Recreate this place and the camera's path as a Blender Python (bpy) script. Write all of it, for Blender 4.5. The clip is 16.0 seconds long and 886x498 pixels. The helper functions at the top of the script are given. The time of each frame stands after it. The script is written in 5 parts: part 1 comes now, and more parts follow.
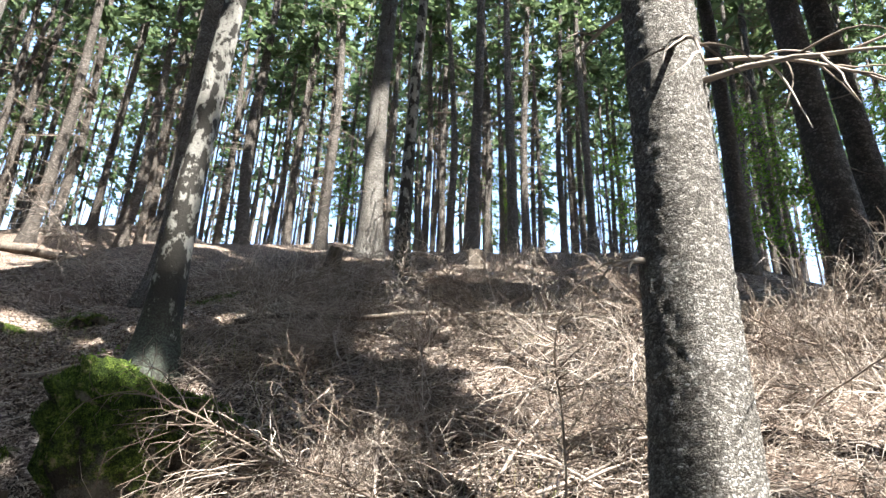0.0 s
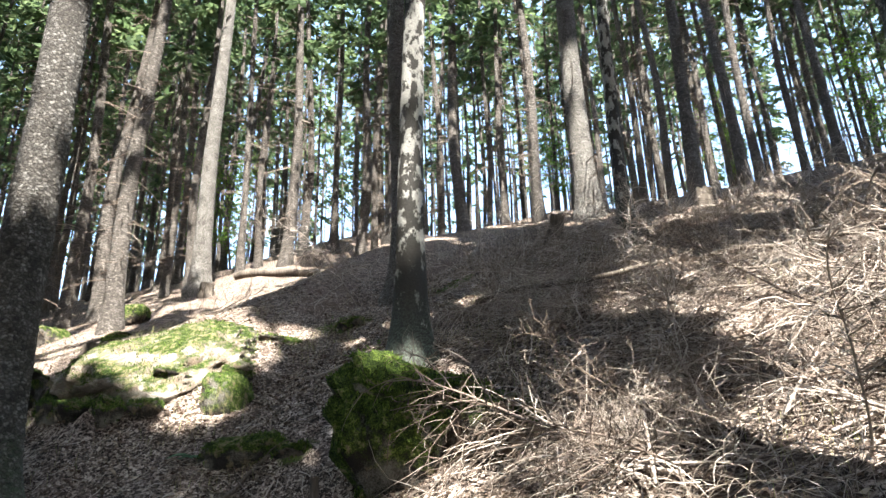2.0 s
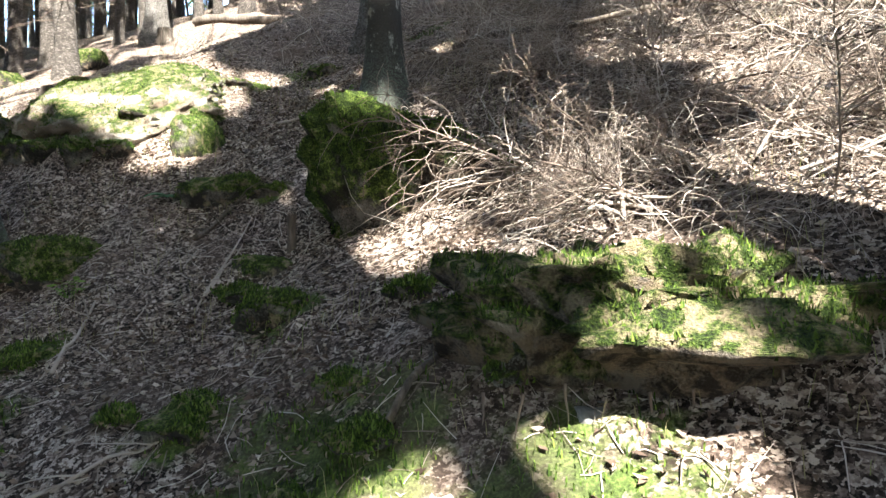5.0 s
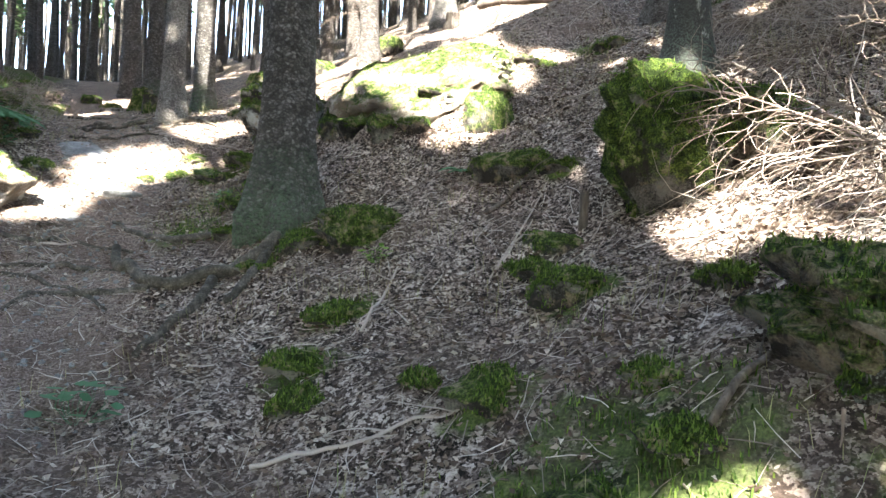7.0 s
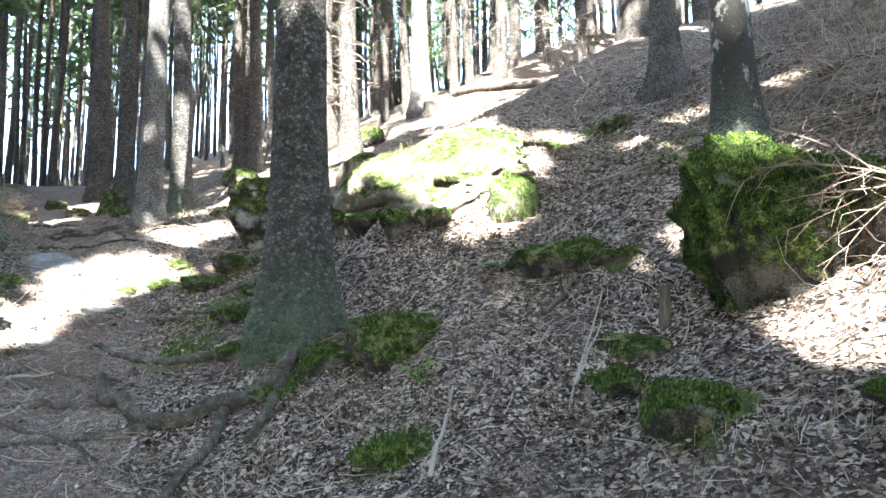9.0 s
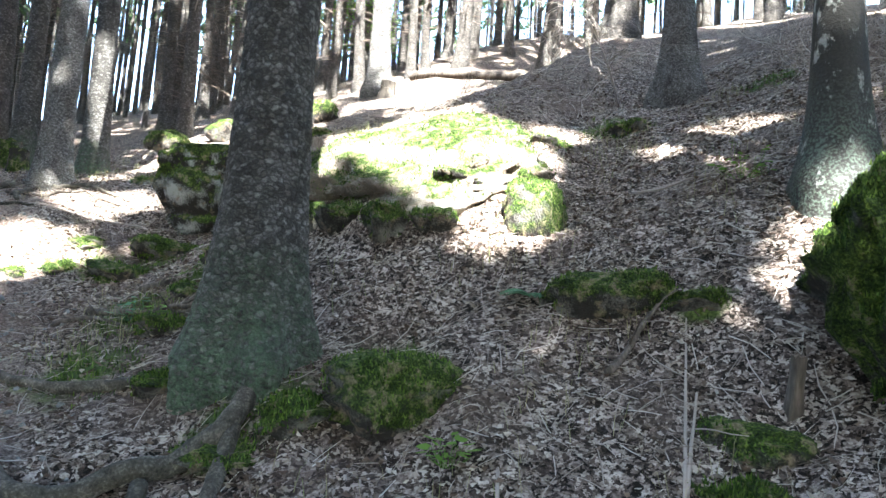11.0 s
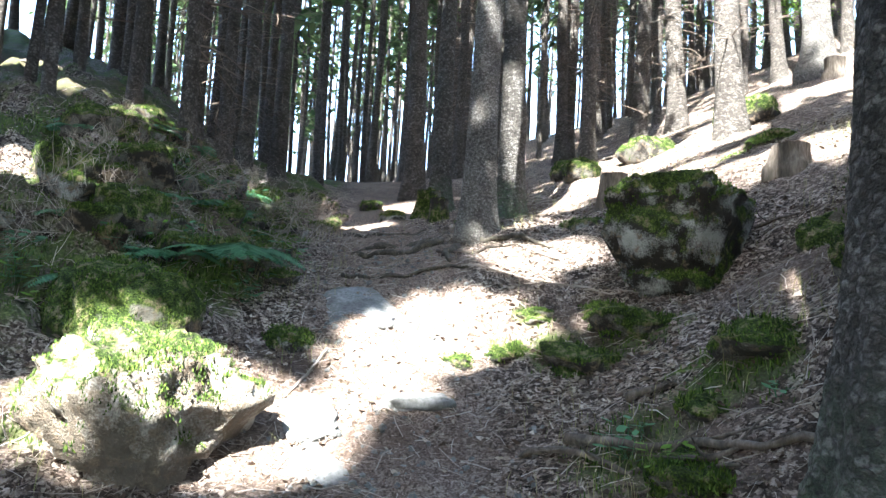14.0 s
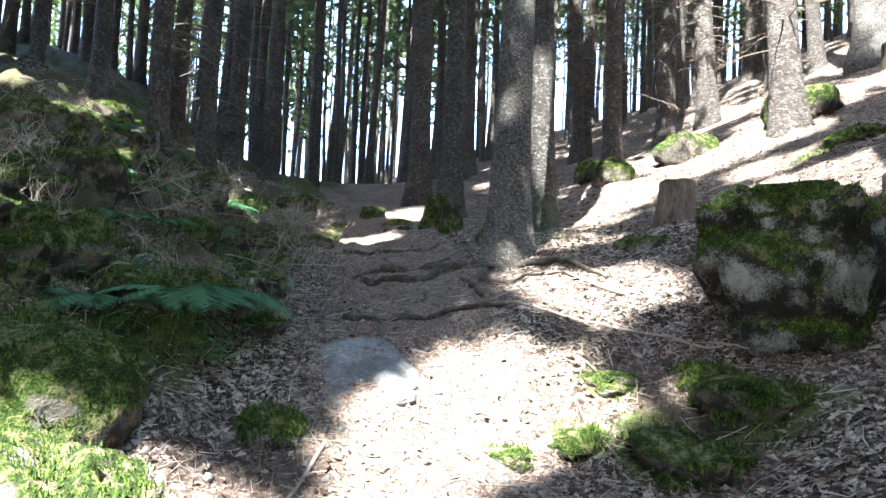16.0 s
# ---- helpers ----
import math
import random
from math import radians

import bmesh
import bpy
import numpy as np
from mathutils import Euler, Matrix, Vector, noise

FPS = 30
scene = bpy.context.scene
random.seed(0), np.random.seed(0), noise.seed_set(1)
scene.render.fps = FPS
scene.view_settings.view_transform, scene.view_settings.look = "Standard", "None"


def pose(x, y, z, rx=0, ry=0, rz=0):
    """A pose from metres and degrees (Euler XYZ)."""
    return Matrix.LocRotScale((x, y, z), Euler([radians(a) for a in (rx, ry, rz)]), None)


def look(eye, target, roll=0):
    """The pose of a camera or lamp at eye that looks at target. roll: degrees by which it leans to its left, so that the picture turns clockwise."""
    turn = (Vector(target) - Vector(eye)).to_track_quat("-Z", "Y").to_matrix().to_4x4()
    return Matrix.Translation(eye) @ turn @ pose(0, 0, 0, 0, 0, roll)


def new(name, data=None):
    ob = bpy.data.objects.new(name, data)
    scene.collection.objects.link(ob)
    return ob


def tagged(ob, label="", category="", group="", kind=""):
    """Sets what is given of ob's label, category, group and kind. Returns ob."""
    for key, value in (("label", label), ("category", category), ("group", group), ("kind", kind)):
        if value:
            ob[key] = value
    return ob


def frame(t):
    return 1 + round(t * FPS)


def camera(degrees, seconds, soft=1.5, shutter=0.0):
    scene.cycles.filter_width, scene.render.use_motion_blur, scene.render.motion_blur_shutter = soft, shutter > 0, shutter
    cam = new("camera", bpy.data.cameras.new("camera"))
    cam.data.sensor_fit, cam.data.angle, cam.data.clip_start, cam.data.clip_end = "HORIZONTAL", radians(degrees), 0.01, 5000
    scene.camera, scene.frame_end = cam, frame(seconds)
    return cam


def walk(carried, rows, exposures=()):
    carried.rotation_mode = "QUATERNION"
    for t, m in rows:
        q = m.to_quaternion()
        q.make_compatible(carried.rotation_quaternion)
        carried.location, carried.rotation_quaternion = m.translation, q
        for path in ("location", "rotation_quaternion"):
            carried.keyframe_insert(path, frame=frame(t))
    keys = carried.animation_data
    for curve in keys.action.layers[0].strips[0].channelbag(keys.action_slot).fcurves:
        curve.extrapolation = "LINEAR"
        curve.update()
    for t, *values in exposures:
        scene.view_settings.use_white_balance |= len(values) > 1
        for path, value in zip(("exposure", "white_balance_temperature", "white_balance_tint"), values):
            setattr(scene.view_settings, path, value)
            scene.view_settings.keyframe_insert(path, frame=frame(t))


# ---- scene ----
cam = camera(65.0, 16.0)
METRES, EYE, TILT, LEAN, TURN = 6.5, 1.6, 0.0, 0.0, 0.0
ROWS = [
    (0.0, 0.0, 0.0, 0.0, -0.82, 23.6, -1.87),
    (0.5, -0.0036, -0.0001, -0.0002, 2.6, 23.34, -2.26),
    (1.0, -0.0075, 0.0017, -0.0003, 7.49, 23.04, -2.23),
    (1.5, -0.0074, 0.0032, -0.0019, 13.42, 22.39, -0.13),
    (2.0, -0.007, 0.0054, -0.0041, 20.05, 21.12, 1.63),
    (2.5, -0.0131, 0.0102, -0.0068, 26.33, 19.25, 1.6),
    (3.0, -0.0149, 0.0128, -0.0081, 28.47, 17.06, 2.22),
    (3.5, -0.0126, 0.0143, -0.0127, 20.18, 13.39, 0.84),
    (3.7, -0.0127, 0.0145, -0.0135, 16.45, 11.8, 0.7),
    (5.8, -0.0228, 0.0187, -0.0246, 21.4, -1.9, -2.3),
    (6.0, -0.0248, 0.0198, -0.0244, 26.01, -1.17, -2.49),
    (6.5, -0.034, 0.0275, -0.026, 35.27, -0.4, -2.76),
    (7.0, -0.0585, 0.0287, -0.0245, 38.66, -0.17, -2.36),
    (7.5, -0.0826, 0.0312, -0.0208, 39.28, 0.41, -1.78),
    (8.0, -0.1236, 0.0413, -0.0148, 38.16, 1.84, -1.5),
    (8.5, -0.1526, 0.0504, -0.0022, 37.92, 6.04, 0.78),
    (8.7, -0.166, 0.0524, -0.0015, 36.95, 6.6, 1.2),
    (10.8, -0.361, 0.1614, 0.038, 29.4, 6.2, -3.3),
    (11.0, -0.3767, 0.1743, 0.0443, 28.75, 6.19, -3.66),
    (11.5, -0.4338, 0.2183, 0.056, 33.83, 6.13, -4.79),
    (12.0, -0.4679, 0.2437, 0.0864, 44.9, 8.09, -3.4),
    (12.5, -0.5162, 0.2571, 0.0979, 50.66, 9.97, -1.26),
    (13.0, -0.5508, 0.2611, 0.1092, 51.29, 9.2, -0.76),
    (13.5, -0.6087, 0.283, 0.1116, 54.65, 7.74, -1.48),
    (14.0, -0.6625, 0.2938, 0.1186, 59.28, 5.53, -2.84),
    (14.5, -0.7061, 0.3028, 0.1348, 54.44, 3.89, -2.95),
    (15.0, -0.7635, 0.3307, 0.1361, 51.68, 3.44, -3.36),
    (15.5, -0.815, 0.355, 0.1587, 57.45, 4.41, -4.02),
    (16.0, -0.8562, 0.3654, 0.1735, 59.04, 5.29, -2.4),
]
walk(cam, [(t, pose(0, 0, EYE, TILT, LEAN, TURN) @ pose(METRES * x, METRES * y, METRES * z, 90 + pitch, roll, yaw)) for t, x, y, z, yaw, pitch, roll in ROWS],
     [(0, 2.9, 6550, 7), (3.5, 3.2, 6550, 6), (6, 3.5, 6600, 6), (7, 4.2, 6600, 6), (8.5, 4.4, 6300, 4), (11, 4.15, 5950, 3), (12.5, 4.05, 6000, 3), (14, 3.9, 6050, 4), (16, 3.65, 6050, 5)])

# ---- light ----
SUN_ELEVATION, SUN_AZ = 52.0, (0.6, -0.8)
TO_SUN = Vector((SUN_AZ[0] * math.cos(radians(SUN_ELEVATION)), SUN_AZ[1] * math.cos(radians(SUN_ELEVATION)), math.sin(radians(SUN_ELEVATION)))).normalized()
scene.view_settings.exposure = 2.4
world = bpy.data.worlds.new("forest_sky")
scene.world = world
world.use_nodes = True
sky = world.node_tree.nodes.new("ShaderNodeTexSky")
sky.sky_type, sky.sun_disc = "NISHITA", False
sky.sun_elevation, sky.sun_rotation = radians(SUN_ELEVATION), math.atan2(SUN_AZ[0], SUN_AZ[1])
world.node_tree.links.new(sky.outputs[0], world.node_tree.nodes["Background"].inputs[0])
world.node_tree.nodes["Background"].inputs[1].default_value = 0.15
sun = new("sun", bpy.data.lights.new("sun", "SUN"))
sun.data.energy, sun.data.angle, sun.data.color = 5.0, radians(0.53), (1.0, 0.965, 0.91)
sun.matrix_world = look((0, 0, 40), Vector((0, 0, 40)) - TO_SUN)

# gaps cut in crowns so sun pools fall on chosen spots: x, y, radius
CUT_GAPS = [(-5.45, 6.35, 0.95), (-5.2, 7.4, 0.45), (-8.5, 4.45, 0.52), (-8.45, 4.0, 0.42), (-9.03, 5.6, 0.36), (-8.5, 7.7, 0.75), (-7.4, 7.9, 0.55), (-11, 10, 0.9),
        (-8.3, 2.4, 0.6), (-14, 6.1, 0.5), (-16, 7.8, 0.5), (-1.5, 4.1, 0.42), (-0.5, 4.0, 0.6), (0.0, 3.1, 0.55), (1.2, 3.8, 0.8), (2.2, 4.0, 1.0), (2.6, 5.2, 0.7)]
CUT_GAPS += [(-14.4, 2.2, 0.3), (-13.5, 3.05, 0.28), (-17.4, 4.8, 0.4), (-13.5, 4.46, 0.22), (-10.5, 2.4, 0.16), (-17.4, 1.4, 0.6), (-12.1, 3.0, 0.2), (-11.1, 1.7, 0.3), (-8.4, 4.6, 0.4), (-5.45, 7.1, 0.8), (-6.3, 7.7, 0.7), (-5.2, 6.0, 0.7), (-6.9, 8.5, 0.55), (-5.0, 7.8, 0.4), (-8.06, 3.84, 0.22), (0.42, 6.0, 0.5), (0.7, 5.1, 0.45), (-0.4, 6.3, 0.4), (1.2, 6.6, 0.45), (1.3, 4.7, 0.45), (-4.4, 5.45, 0.35), (-5.0, 5.75, 0.4), (-2.2, 5.3, 0.4), (0.9, 10.8, 1.0), (-3.7, 4.5, 0.04), (-2.75, 4.85, 0.14), (-3.4, 7.3, 0.4), (-2.4, 7.3, 0.25), (-11.3, 11.4, 0.8), (-9.8, 8.8, 0.5), (-1.4, 12.2, 0.6), (-7.85, 3.1, 0.35), (-0.7, 2.1, 0.4), (-0.1, 2.3, 0.4), (-0.2, 3.6, 0.6), (0.6, 3.3, 0.45)]
# and higher, on the sunlit spruce, other trunks and rocks: x, y, radius, height
HIGH_CUT_GAPS = [(-2.3, 5.65, 0.14, 1.3), (0.96, 2.62, 0.36, 0.6), (0.96, 2.62, 0.36, 1.2), (0.96, 2.62, 0.36, 1.8), (0.96, 2.62, 0.36, 2.4), (0.96, 2.62, 0.36, 3.0), (-2.35, 5.65, 0.16, 2.1), (-2.3, 5.65, 0.14, 3.0), (-1.95, 4.98, 0.38, 0.8), (-2.05, 4.75, 0.3, 0.62), (-2.1, 5.15, 0.3, 0.5), (-8.1, 2.5, 0.5, 0.4),
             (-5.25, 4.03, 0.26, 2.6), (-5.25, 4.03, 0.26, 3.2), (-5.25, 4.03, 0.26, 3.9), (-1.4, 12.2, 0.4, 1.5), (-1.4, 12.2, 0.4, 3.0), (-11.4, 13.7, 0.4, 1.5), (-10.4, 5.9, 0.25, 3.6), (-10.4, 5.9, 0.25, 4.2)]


# ---- materials ----
def shader(name, rough=0.9, spec=0.25):
    m = bpy.data.materials.new(name)
    m.use_nodes = True
    n = m.node_tree.nodes
    b = n["Principled BSDF"]
    b.inputs["Roughness"].default_value, b.inputs["Specular IOR Level"].default_value = rough, spec
    return m, n, m.node_tree.links, b


def ramp(n, links, source, stops):
    r = n.new("ShaderNodeValToRGB")
    e = r.color_ramp.elements
    while len(e) < len(stops):
        e.new(0.5)
    for k, (p, c) in enumerate(stops):
        e[k].position, e[k].color = p, (*c, 1)
    links.new(source, r.inputs[0])
    return r.outputs[0]


def tex(n, links, kind, vector, scale, detail=4.0, rough=0.6):
    t = n.new("ShaderNodeTex" + kind)
    t.inputs["Scale"].default_value = scale
    if kind == "Noise":
        t.inputs["Detail"].default_value, t.inputs["Roughness"].default_value = detail, rough
    links.new(vector, t.inputs["Vector"])
    return t


def coords(n, links, stretch=(1, 1, 1), world_space=False):
    if world_space:
        out = n.new("ShaderNodeNewGeometry").outputs["Position"]
    else:
        out = n.new("ShaderNodeTexCoord").outputs["Object"]
        add = n.new("ShaderNodeVectorMath")
        add.operation = "ADD"
        info = n.new("ShaderNodeObjectInfo")
        mul = n.new("ShaderNodeMath")
        mul.operation = "MULTIPLY"
        mul.inputs[1].default_value = 37.0
        links.new(info.outputs["Random"], mul.inputs[0])
        links.new(out, add.inputs[0])
        links.new(mul.outputs[0], add.inputs[1])
        out = add.outputs[0]
    m = n.new("ShaderNodeMapping")
    m.inputs["Scale"].default_value = stretch
    links.new(out, m.inputs[0])
    return m.outputs[0]


def mix(n, links, fac, a, b, mode="MIX"):
    x = n.new("ShaderNodeMix")
    x.data_type, x.blend_type = "RGBA", mode
    for s, v in ((x.inputs[0], fac), (x.inputs[6], a), (x.inputs[7], b)):
        if isinstance(v, (int, float)):
            s.default_value = v
        elif isinstance(v, tuple):
            s.default_value = (*v, 1)
        else:
            links.new(v, s)
    return x.outputs[2]


def arith(n, links, op, a, b=0.0):
    x = n.new("ShaderNodeMath")
    x.operation = op
    for s, v in zip(x.inputs, (a, b)):
        if isinstance(v, (int, float)):
            s.default_value = v
        else:
            links.new(v, s)
    return x.outputs[0]


def band(n, links, value, lo, hi):
    x = n.new("ShaderNodeMapRange")
    x.inputs[1].default_value, x.inputs[2].default_value = lo, hi
    links.new(value, x.inputs[0])
    return x.outputs[0]


def bump(n, links, b, height, strength, distance):
    x = n.new("ShaderNodeBump")
    x.inputs["Strength"].default_value, x.inputs["Distance"].default_value = strength, distance
    links.new(height, x.inputs["Height"])
    links.new(x.outputs[0], b.inputs["Normal"])


def noisy(name, dark, mid, light, scale, rough=0.9, stretch=(1, 1, 1), relief=0.5, depth=0.01, fine=6.0, spec=0.2):
    m, n, l, b = shader(name, rough, spec)
    v = coords(n, l, stretch)
    big, small = tex(n, l, "Noise", v, scale), tex(n, l, "Noise", v, scale * fine, 3.0)
    s = arith(n, l, "ADD", arith(n, l, "MULTIPLY", big.outputs[0], 0.55), arith(n, l, "MULTIPLY", small.outputs[0], 0.45))
    l.new(ramp(n, l, s, ((0.32, dark), (0.5, mid), (0.68, light))), b.inputs["Base Color"])
    bump(n, l, b, s, relief, depth)
    return m


def spruce_bark(name, dark, mid, light, cell=34.0, moss_height=0.0):
    m, n, l, b = shader(name, 0.85, 0.3)
    v = coords(n, l, (1, 1, 1.25))
    warp = tex(n, l, "Noise", v, 26.0, 4.0, 0.7)
    v2 = n.new("ShaderNodeVectorMath")
    v2.operation = "MULTIPLY_ADD"
    l.new(warp.outputs["Color"], v2.inputs[0])
    v2.inputs[1].default_value = (0.06, 0.06, 0.05)
    l.new(v, v2.inputs[2])
    flakes = tex(n, l, "Voronoi", v2.outputs[0], cell)
    edges = tex(n, l, "Voronoi", v2.outputs[0], cell)
    edges.feature = "DISTANCE_TO_EDGE"
    patch, grain = tex(n, l, "Noise", v, 3.0, 5.0), tex(n, l, "Noise", v, 120.0, 2.0)
    tone = arith(n, l, "ADD", arith(n, l, "MULTIPLY", patch.outputs[0], 0.5), arith(n, l, "MULTIPLY", grain.outputs[0], 0.35))
    sep = n.new("ShaderNodeSeparateColor")
    l.new(flakes.outputs["Color"], sep.inputs[0])
    tone = arith(n, l, "ADD", tone, arith(n, l, "MULTIPLY", sep.outputs[0], 0.34))
    col = ramp(n, l, tone, ((0.34, dark), (0.58, mid), (0.84, light)))
    crack = band(n, l, edges.outputs["Distance"], 0.0, 0.3)
    col = mix(n, l, crack, mix(n, l, 0.8, col, dark), col)
    if moss_height:
        z = n.new("ShaderNodeSeparateXYZ")
        l.new(n.new("ShaderNodeTexCoord").outputs["Object"], z.inputs[0])
        low = band(n, l, arith(n, l, "ADD", z.outputs[2], arith(n, l, "MULTIPLY", patch.outputs[0], moss_height * 2)), moss_height * 1.9, moss_height * 0.9)
        col = mix(n, l, arith(n, l, "MULTIPLY", arith(n, l, "MULTIPLY", low, band(n, l, warp.outputs[0], 0.35, 0.6)), 0.85), col, mix(n, l, grain.outputs[0], (0.04, 0.065, 0.03), (0.16, 0.23, 0.14)))
    l.new(col, b.inputs["Base Color"])
    h = arith(n, l, "ADD", arith(n, l, "MULTIPLY", crack, 0.7), arith(n, l, "MULTIPLY", sep.outputs[0], 0.5))
    bump(n, l, b, arith(n, l, "ADD", h, arith(n, l, "MULTIPLY", grain.outputs[0], 0.3)), 1.0, 0.026)
    return m


def birch_bark(name):
    m, n, l, b = shader(name, 0.75, 0.3)
    v, flat = coords(n, l), coords(n, l, (1.6, 1.6, 16))
    blotch, fine, lines = tex(n, l, "Noise", coords(n, l, (1, 1, 0.55)), 9.0, 5.0, 0.65), tex(n, l, "Noise", v, 60.0), tex(n, l, "Noise", flat, 5.0, 3.0)
    white = mix(n, l, fine.outputs[0], (0.11, 0.104, 0.094), (0.4, 0.385, 0.355))
    white = mix(n, l, band(n, l, lines.outputs[0], 0.58, 0.72), white, (0.20, 0.18, 0.16))
    z = n.new("ShaderNodeSeparateXYZ")
    l.new(n.new("ShaderNodeTexCoord").outputs["Object"], z.inputs[0])
    low = band(n, l, z.outputs[2], 2.6, 0.0)
    fissure = band(n, l, arith(n, l, "ADD", blotch.outputs[0], arith(n, l, "MULTIPLY", low, 0.13)), 0.475, 0.535)
    col = mix(n, l, fissure, white, mix(n, l, fine.outputs[0], (0.008, 0.007, 0.006), (0.04, 0.034, 0.028)))
    lichen = arith(n, l, "MULTIPLY", band(n, l, z.outputs[2], 0.7, 0.2), band(n, l, fine.outputs[0], 0.45, 0.6))
    col = mix(n, l, arith(n, l, "MULTIPLY", lichen, 0.22), col, (0.24, 0.33, 0.25))
    l.new(col, b.inputs["Base Color"])
    bump(n, l, b, arith(n, l, "SUBTRACT", fine.outputs[0], fissure), 0.7, 0.012)
    return m


def mossy_rock(name, stone_a, stone_b, bare=0.35, litter=0.25):
    m, n, l, b = shader(name, 0.95, 0.15)
    v = coords(n, l)
    big, mid, fine = tex(n, l, "Noise", v, 2.2, 5.0), tex(n, l, "Noise", v, 14.0, 5.0), tex(n, l, "Noise", v, 90.0, 3.0)
    g = n.new("ShaderNodeNewGeometry")
    z = n.new("ShaderNodeSeparateXYZ")
    l.new(g.outputs["Normal"], z.inputs[0])
    cover = arith(n, l, "ADD", arith(n, l, "MULTIPLY", z.outputs[2], 0.45), arith(n, l, "ADD", big.outputs[0], arith(n, l, "MULTIPLY", mid.outputs[0], 0.5)))
    cover = band(n, l, cover, 0.58 + bare, 0.72 + bare)
    green = ramp(n, l, arith(n, l, "ADD", arith(n, l, "MULTIPLY", mid.outputs[0], 0.5), arith(n, l, "MULTIPLY", fine.outputs[0], 0.5)),
                 ((0.38, (0.008, 0.013, 0.004)), (0.5, (0.04, 0.064, 0.012)), (0.62, (0.15, 0.195, 0.035))))
    slab = tex(n, l, "Noise", v, 4.5, 4.0, 0.55)
    stone = ramp(n, l, arith(n, l, "ADD", arith(n, l, "MULTIPLY", slab.outputs[0], 0.75), arith(n, l, "MULTIPLY", fine.outputs[0], 0.25)), ((0.48, stone_a), (0.6, stone_b)))
    col = mix(n, l, cover, stone, green)
    col = mix(n, l, arith(n, l, "MULTIPLY", band(n, l, mid.outputs[0], 0.62 - litter * 0.4, 0.72 - litter * 0.3), 0.8), col, mix(n, l, fine.outputs[0], (0.09, 0.06, 0.04), (0.34, 0.26, 0.19)))
    l.new(col, b.inputs["Base Color"])
    bump(n, l, b, arith(n, l, "ADD", mid.outputs[0], arith(n, l, "MULTIPLY", fine.outputs[0], 0.8)), 1.0, 0.05)
    return m


def forest_floor(name):
    m, n, l, b = shader(name, 0.95, 0.12)
    v = coords(n, l, world_space=True)
    a = n.new("ShaderNodeAttribute")
    a.attribute_name = "cover"
    c = n.new("ShaderNodeSeparateColor")
    l.new(a.outputs["Color"], c.inputs[0])
    big, mid, fine = tex(n, l, "Noise", v, 0.9, 5.0), tex(n, l, "Noise", v, 8.0, 5.0), tex(n, l, "Noise", v, 70.0, 4.0)
    wob = n.new("ShaderNodeVectorMath")
    wob.operation = "MULTIPLY_ADD"
    l.new(tex(n, l, "Noise", v, 22.0, 3.0).outputs["Color"], wob.inputs[0])
    wob.inputs[1].default_value = (0.09, 0.09, 0.09)
    l.new(v, wob.inputs[2])
    cells = tex(n, l, "Voronoi", wob.outputs[0], 52.0)
    cc = n.new("ShaderNodeSeparateColor")
    l.new(cells.outputs["Color"], cc.inputs[0])
    needles = tex(n, l, "Noise", wob.outputs[0], 38.0, 5.0, 0.75)
    tone = arith(n, l, "ADD", arith(n, l, "MULTIPLY", cc.outputs[0], 0.35), arith(n, l, "ADD", arith(n, l, "MULTIPLY", mid.outputs[0], 0.35), arith(n, l, "MULTIPLY", fine.outputs[0], 0.3)))
    leaves = ramp(n, l, tone, ((0.36, (0.010, 0.007, 0.005)), (0.47, (0.055, 0.039, 0.031)), (0.56, (0.16, 0.122, 0.1)), (0.68, (0.42, 0.35, 0.3))))
    bare = ramp(n, l, arith(n, l, "ADD", arith(n, l, "MULTIPLY", fine.outputs[0], 0.5), arith(n, l, "MULTIPLY", needles.outputs[0], 0.5)), ((0.38, (0.03, 0.02, 0.015)), (0.49, (0.14, 0.1, 0.08)), (0.62, (0.36, 0.29, 0.245))))
    moss = ramp(n, l, arith(n, l, "ADD", arith(n, l, "MULTIPLY", mid.outputs[0], 0.5), arith(n, l, "MULTIPLY", fine.outputs[0], 0.5)), ((0.34, (0.012, 0.018, 0.006)), (0.5, (0.045, 0.065, 0.018)), (0.68, (0.14, 0.175, 0.05))))
    col = mix(n, l, band(n, l, arith(n, l, "ADD", c.outputs[1], arith(n, l, "MULTIPLY", mid.outputs[0], 0.5)), 0.5, 0.85), leaves, bare)
    col = mix(n, l, band(n, l, arith(n, l, "ADD", c.outputs[0], arith(n, l, "MULTIPLY", mid.outputs[0], 0.9)), 0.72, 0.95), col, moss)
    col = mix(n, l, arith(n, l, "MULTIPLY", band(n, l, big.outputs[0], 0.47, 0.66), 0.72), col, mix(n, l, fine.outputs[0], (0.03, 0.02, 0.015), (0.14, 0.1, 0.08)))
    l.new(col, b.inputs["Base Color"])
    bump(n, l, b, arith(n, l, "ADD", tone, arith(n, l, "MULTIPLY", mid.outputs[0], 0.6)), 0.9, 0.03)
    return m


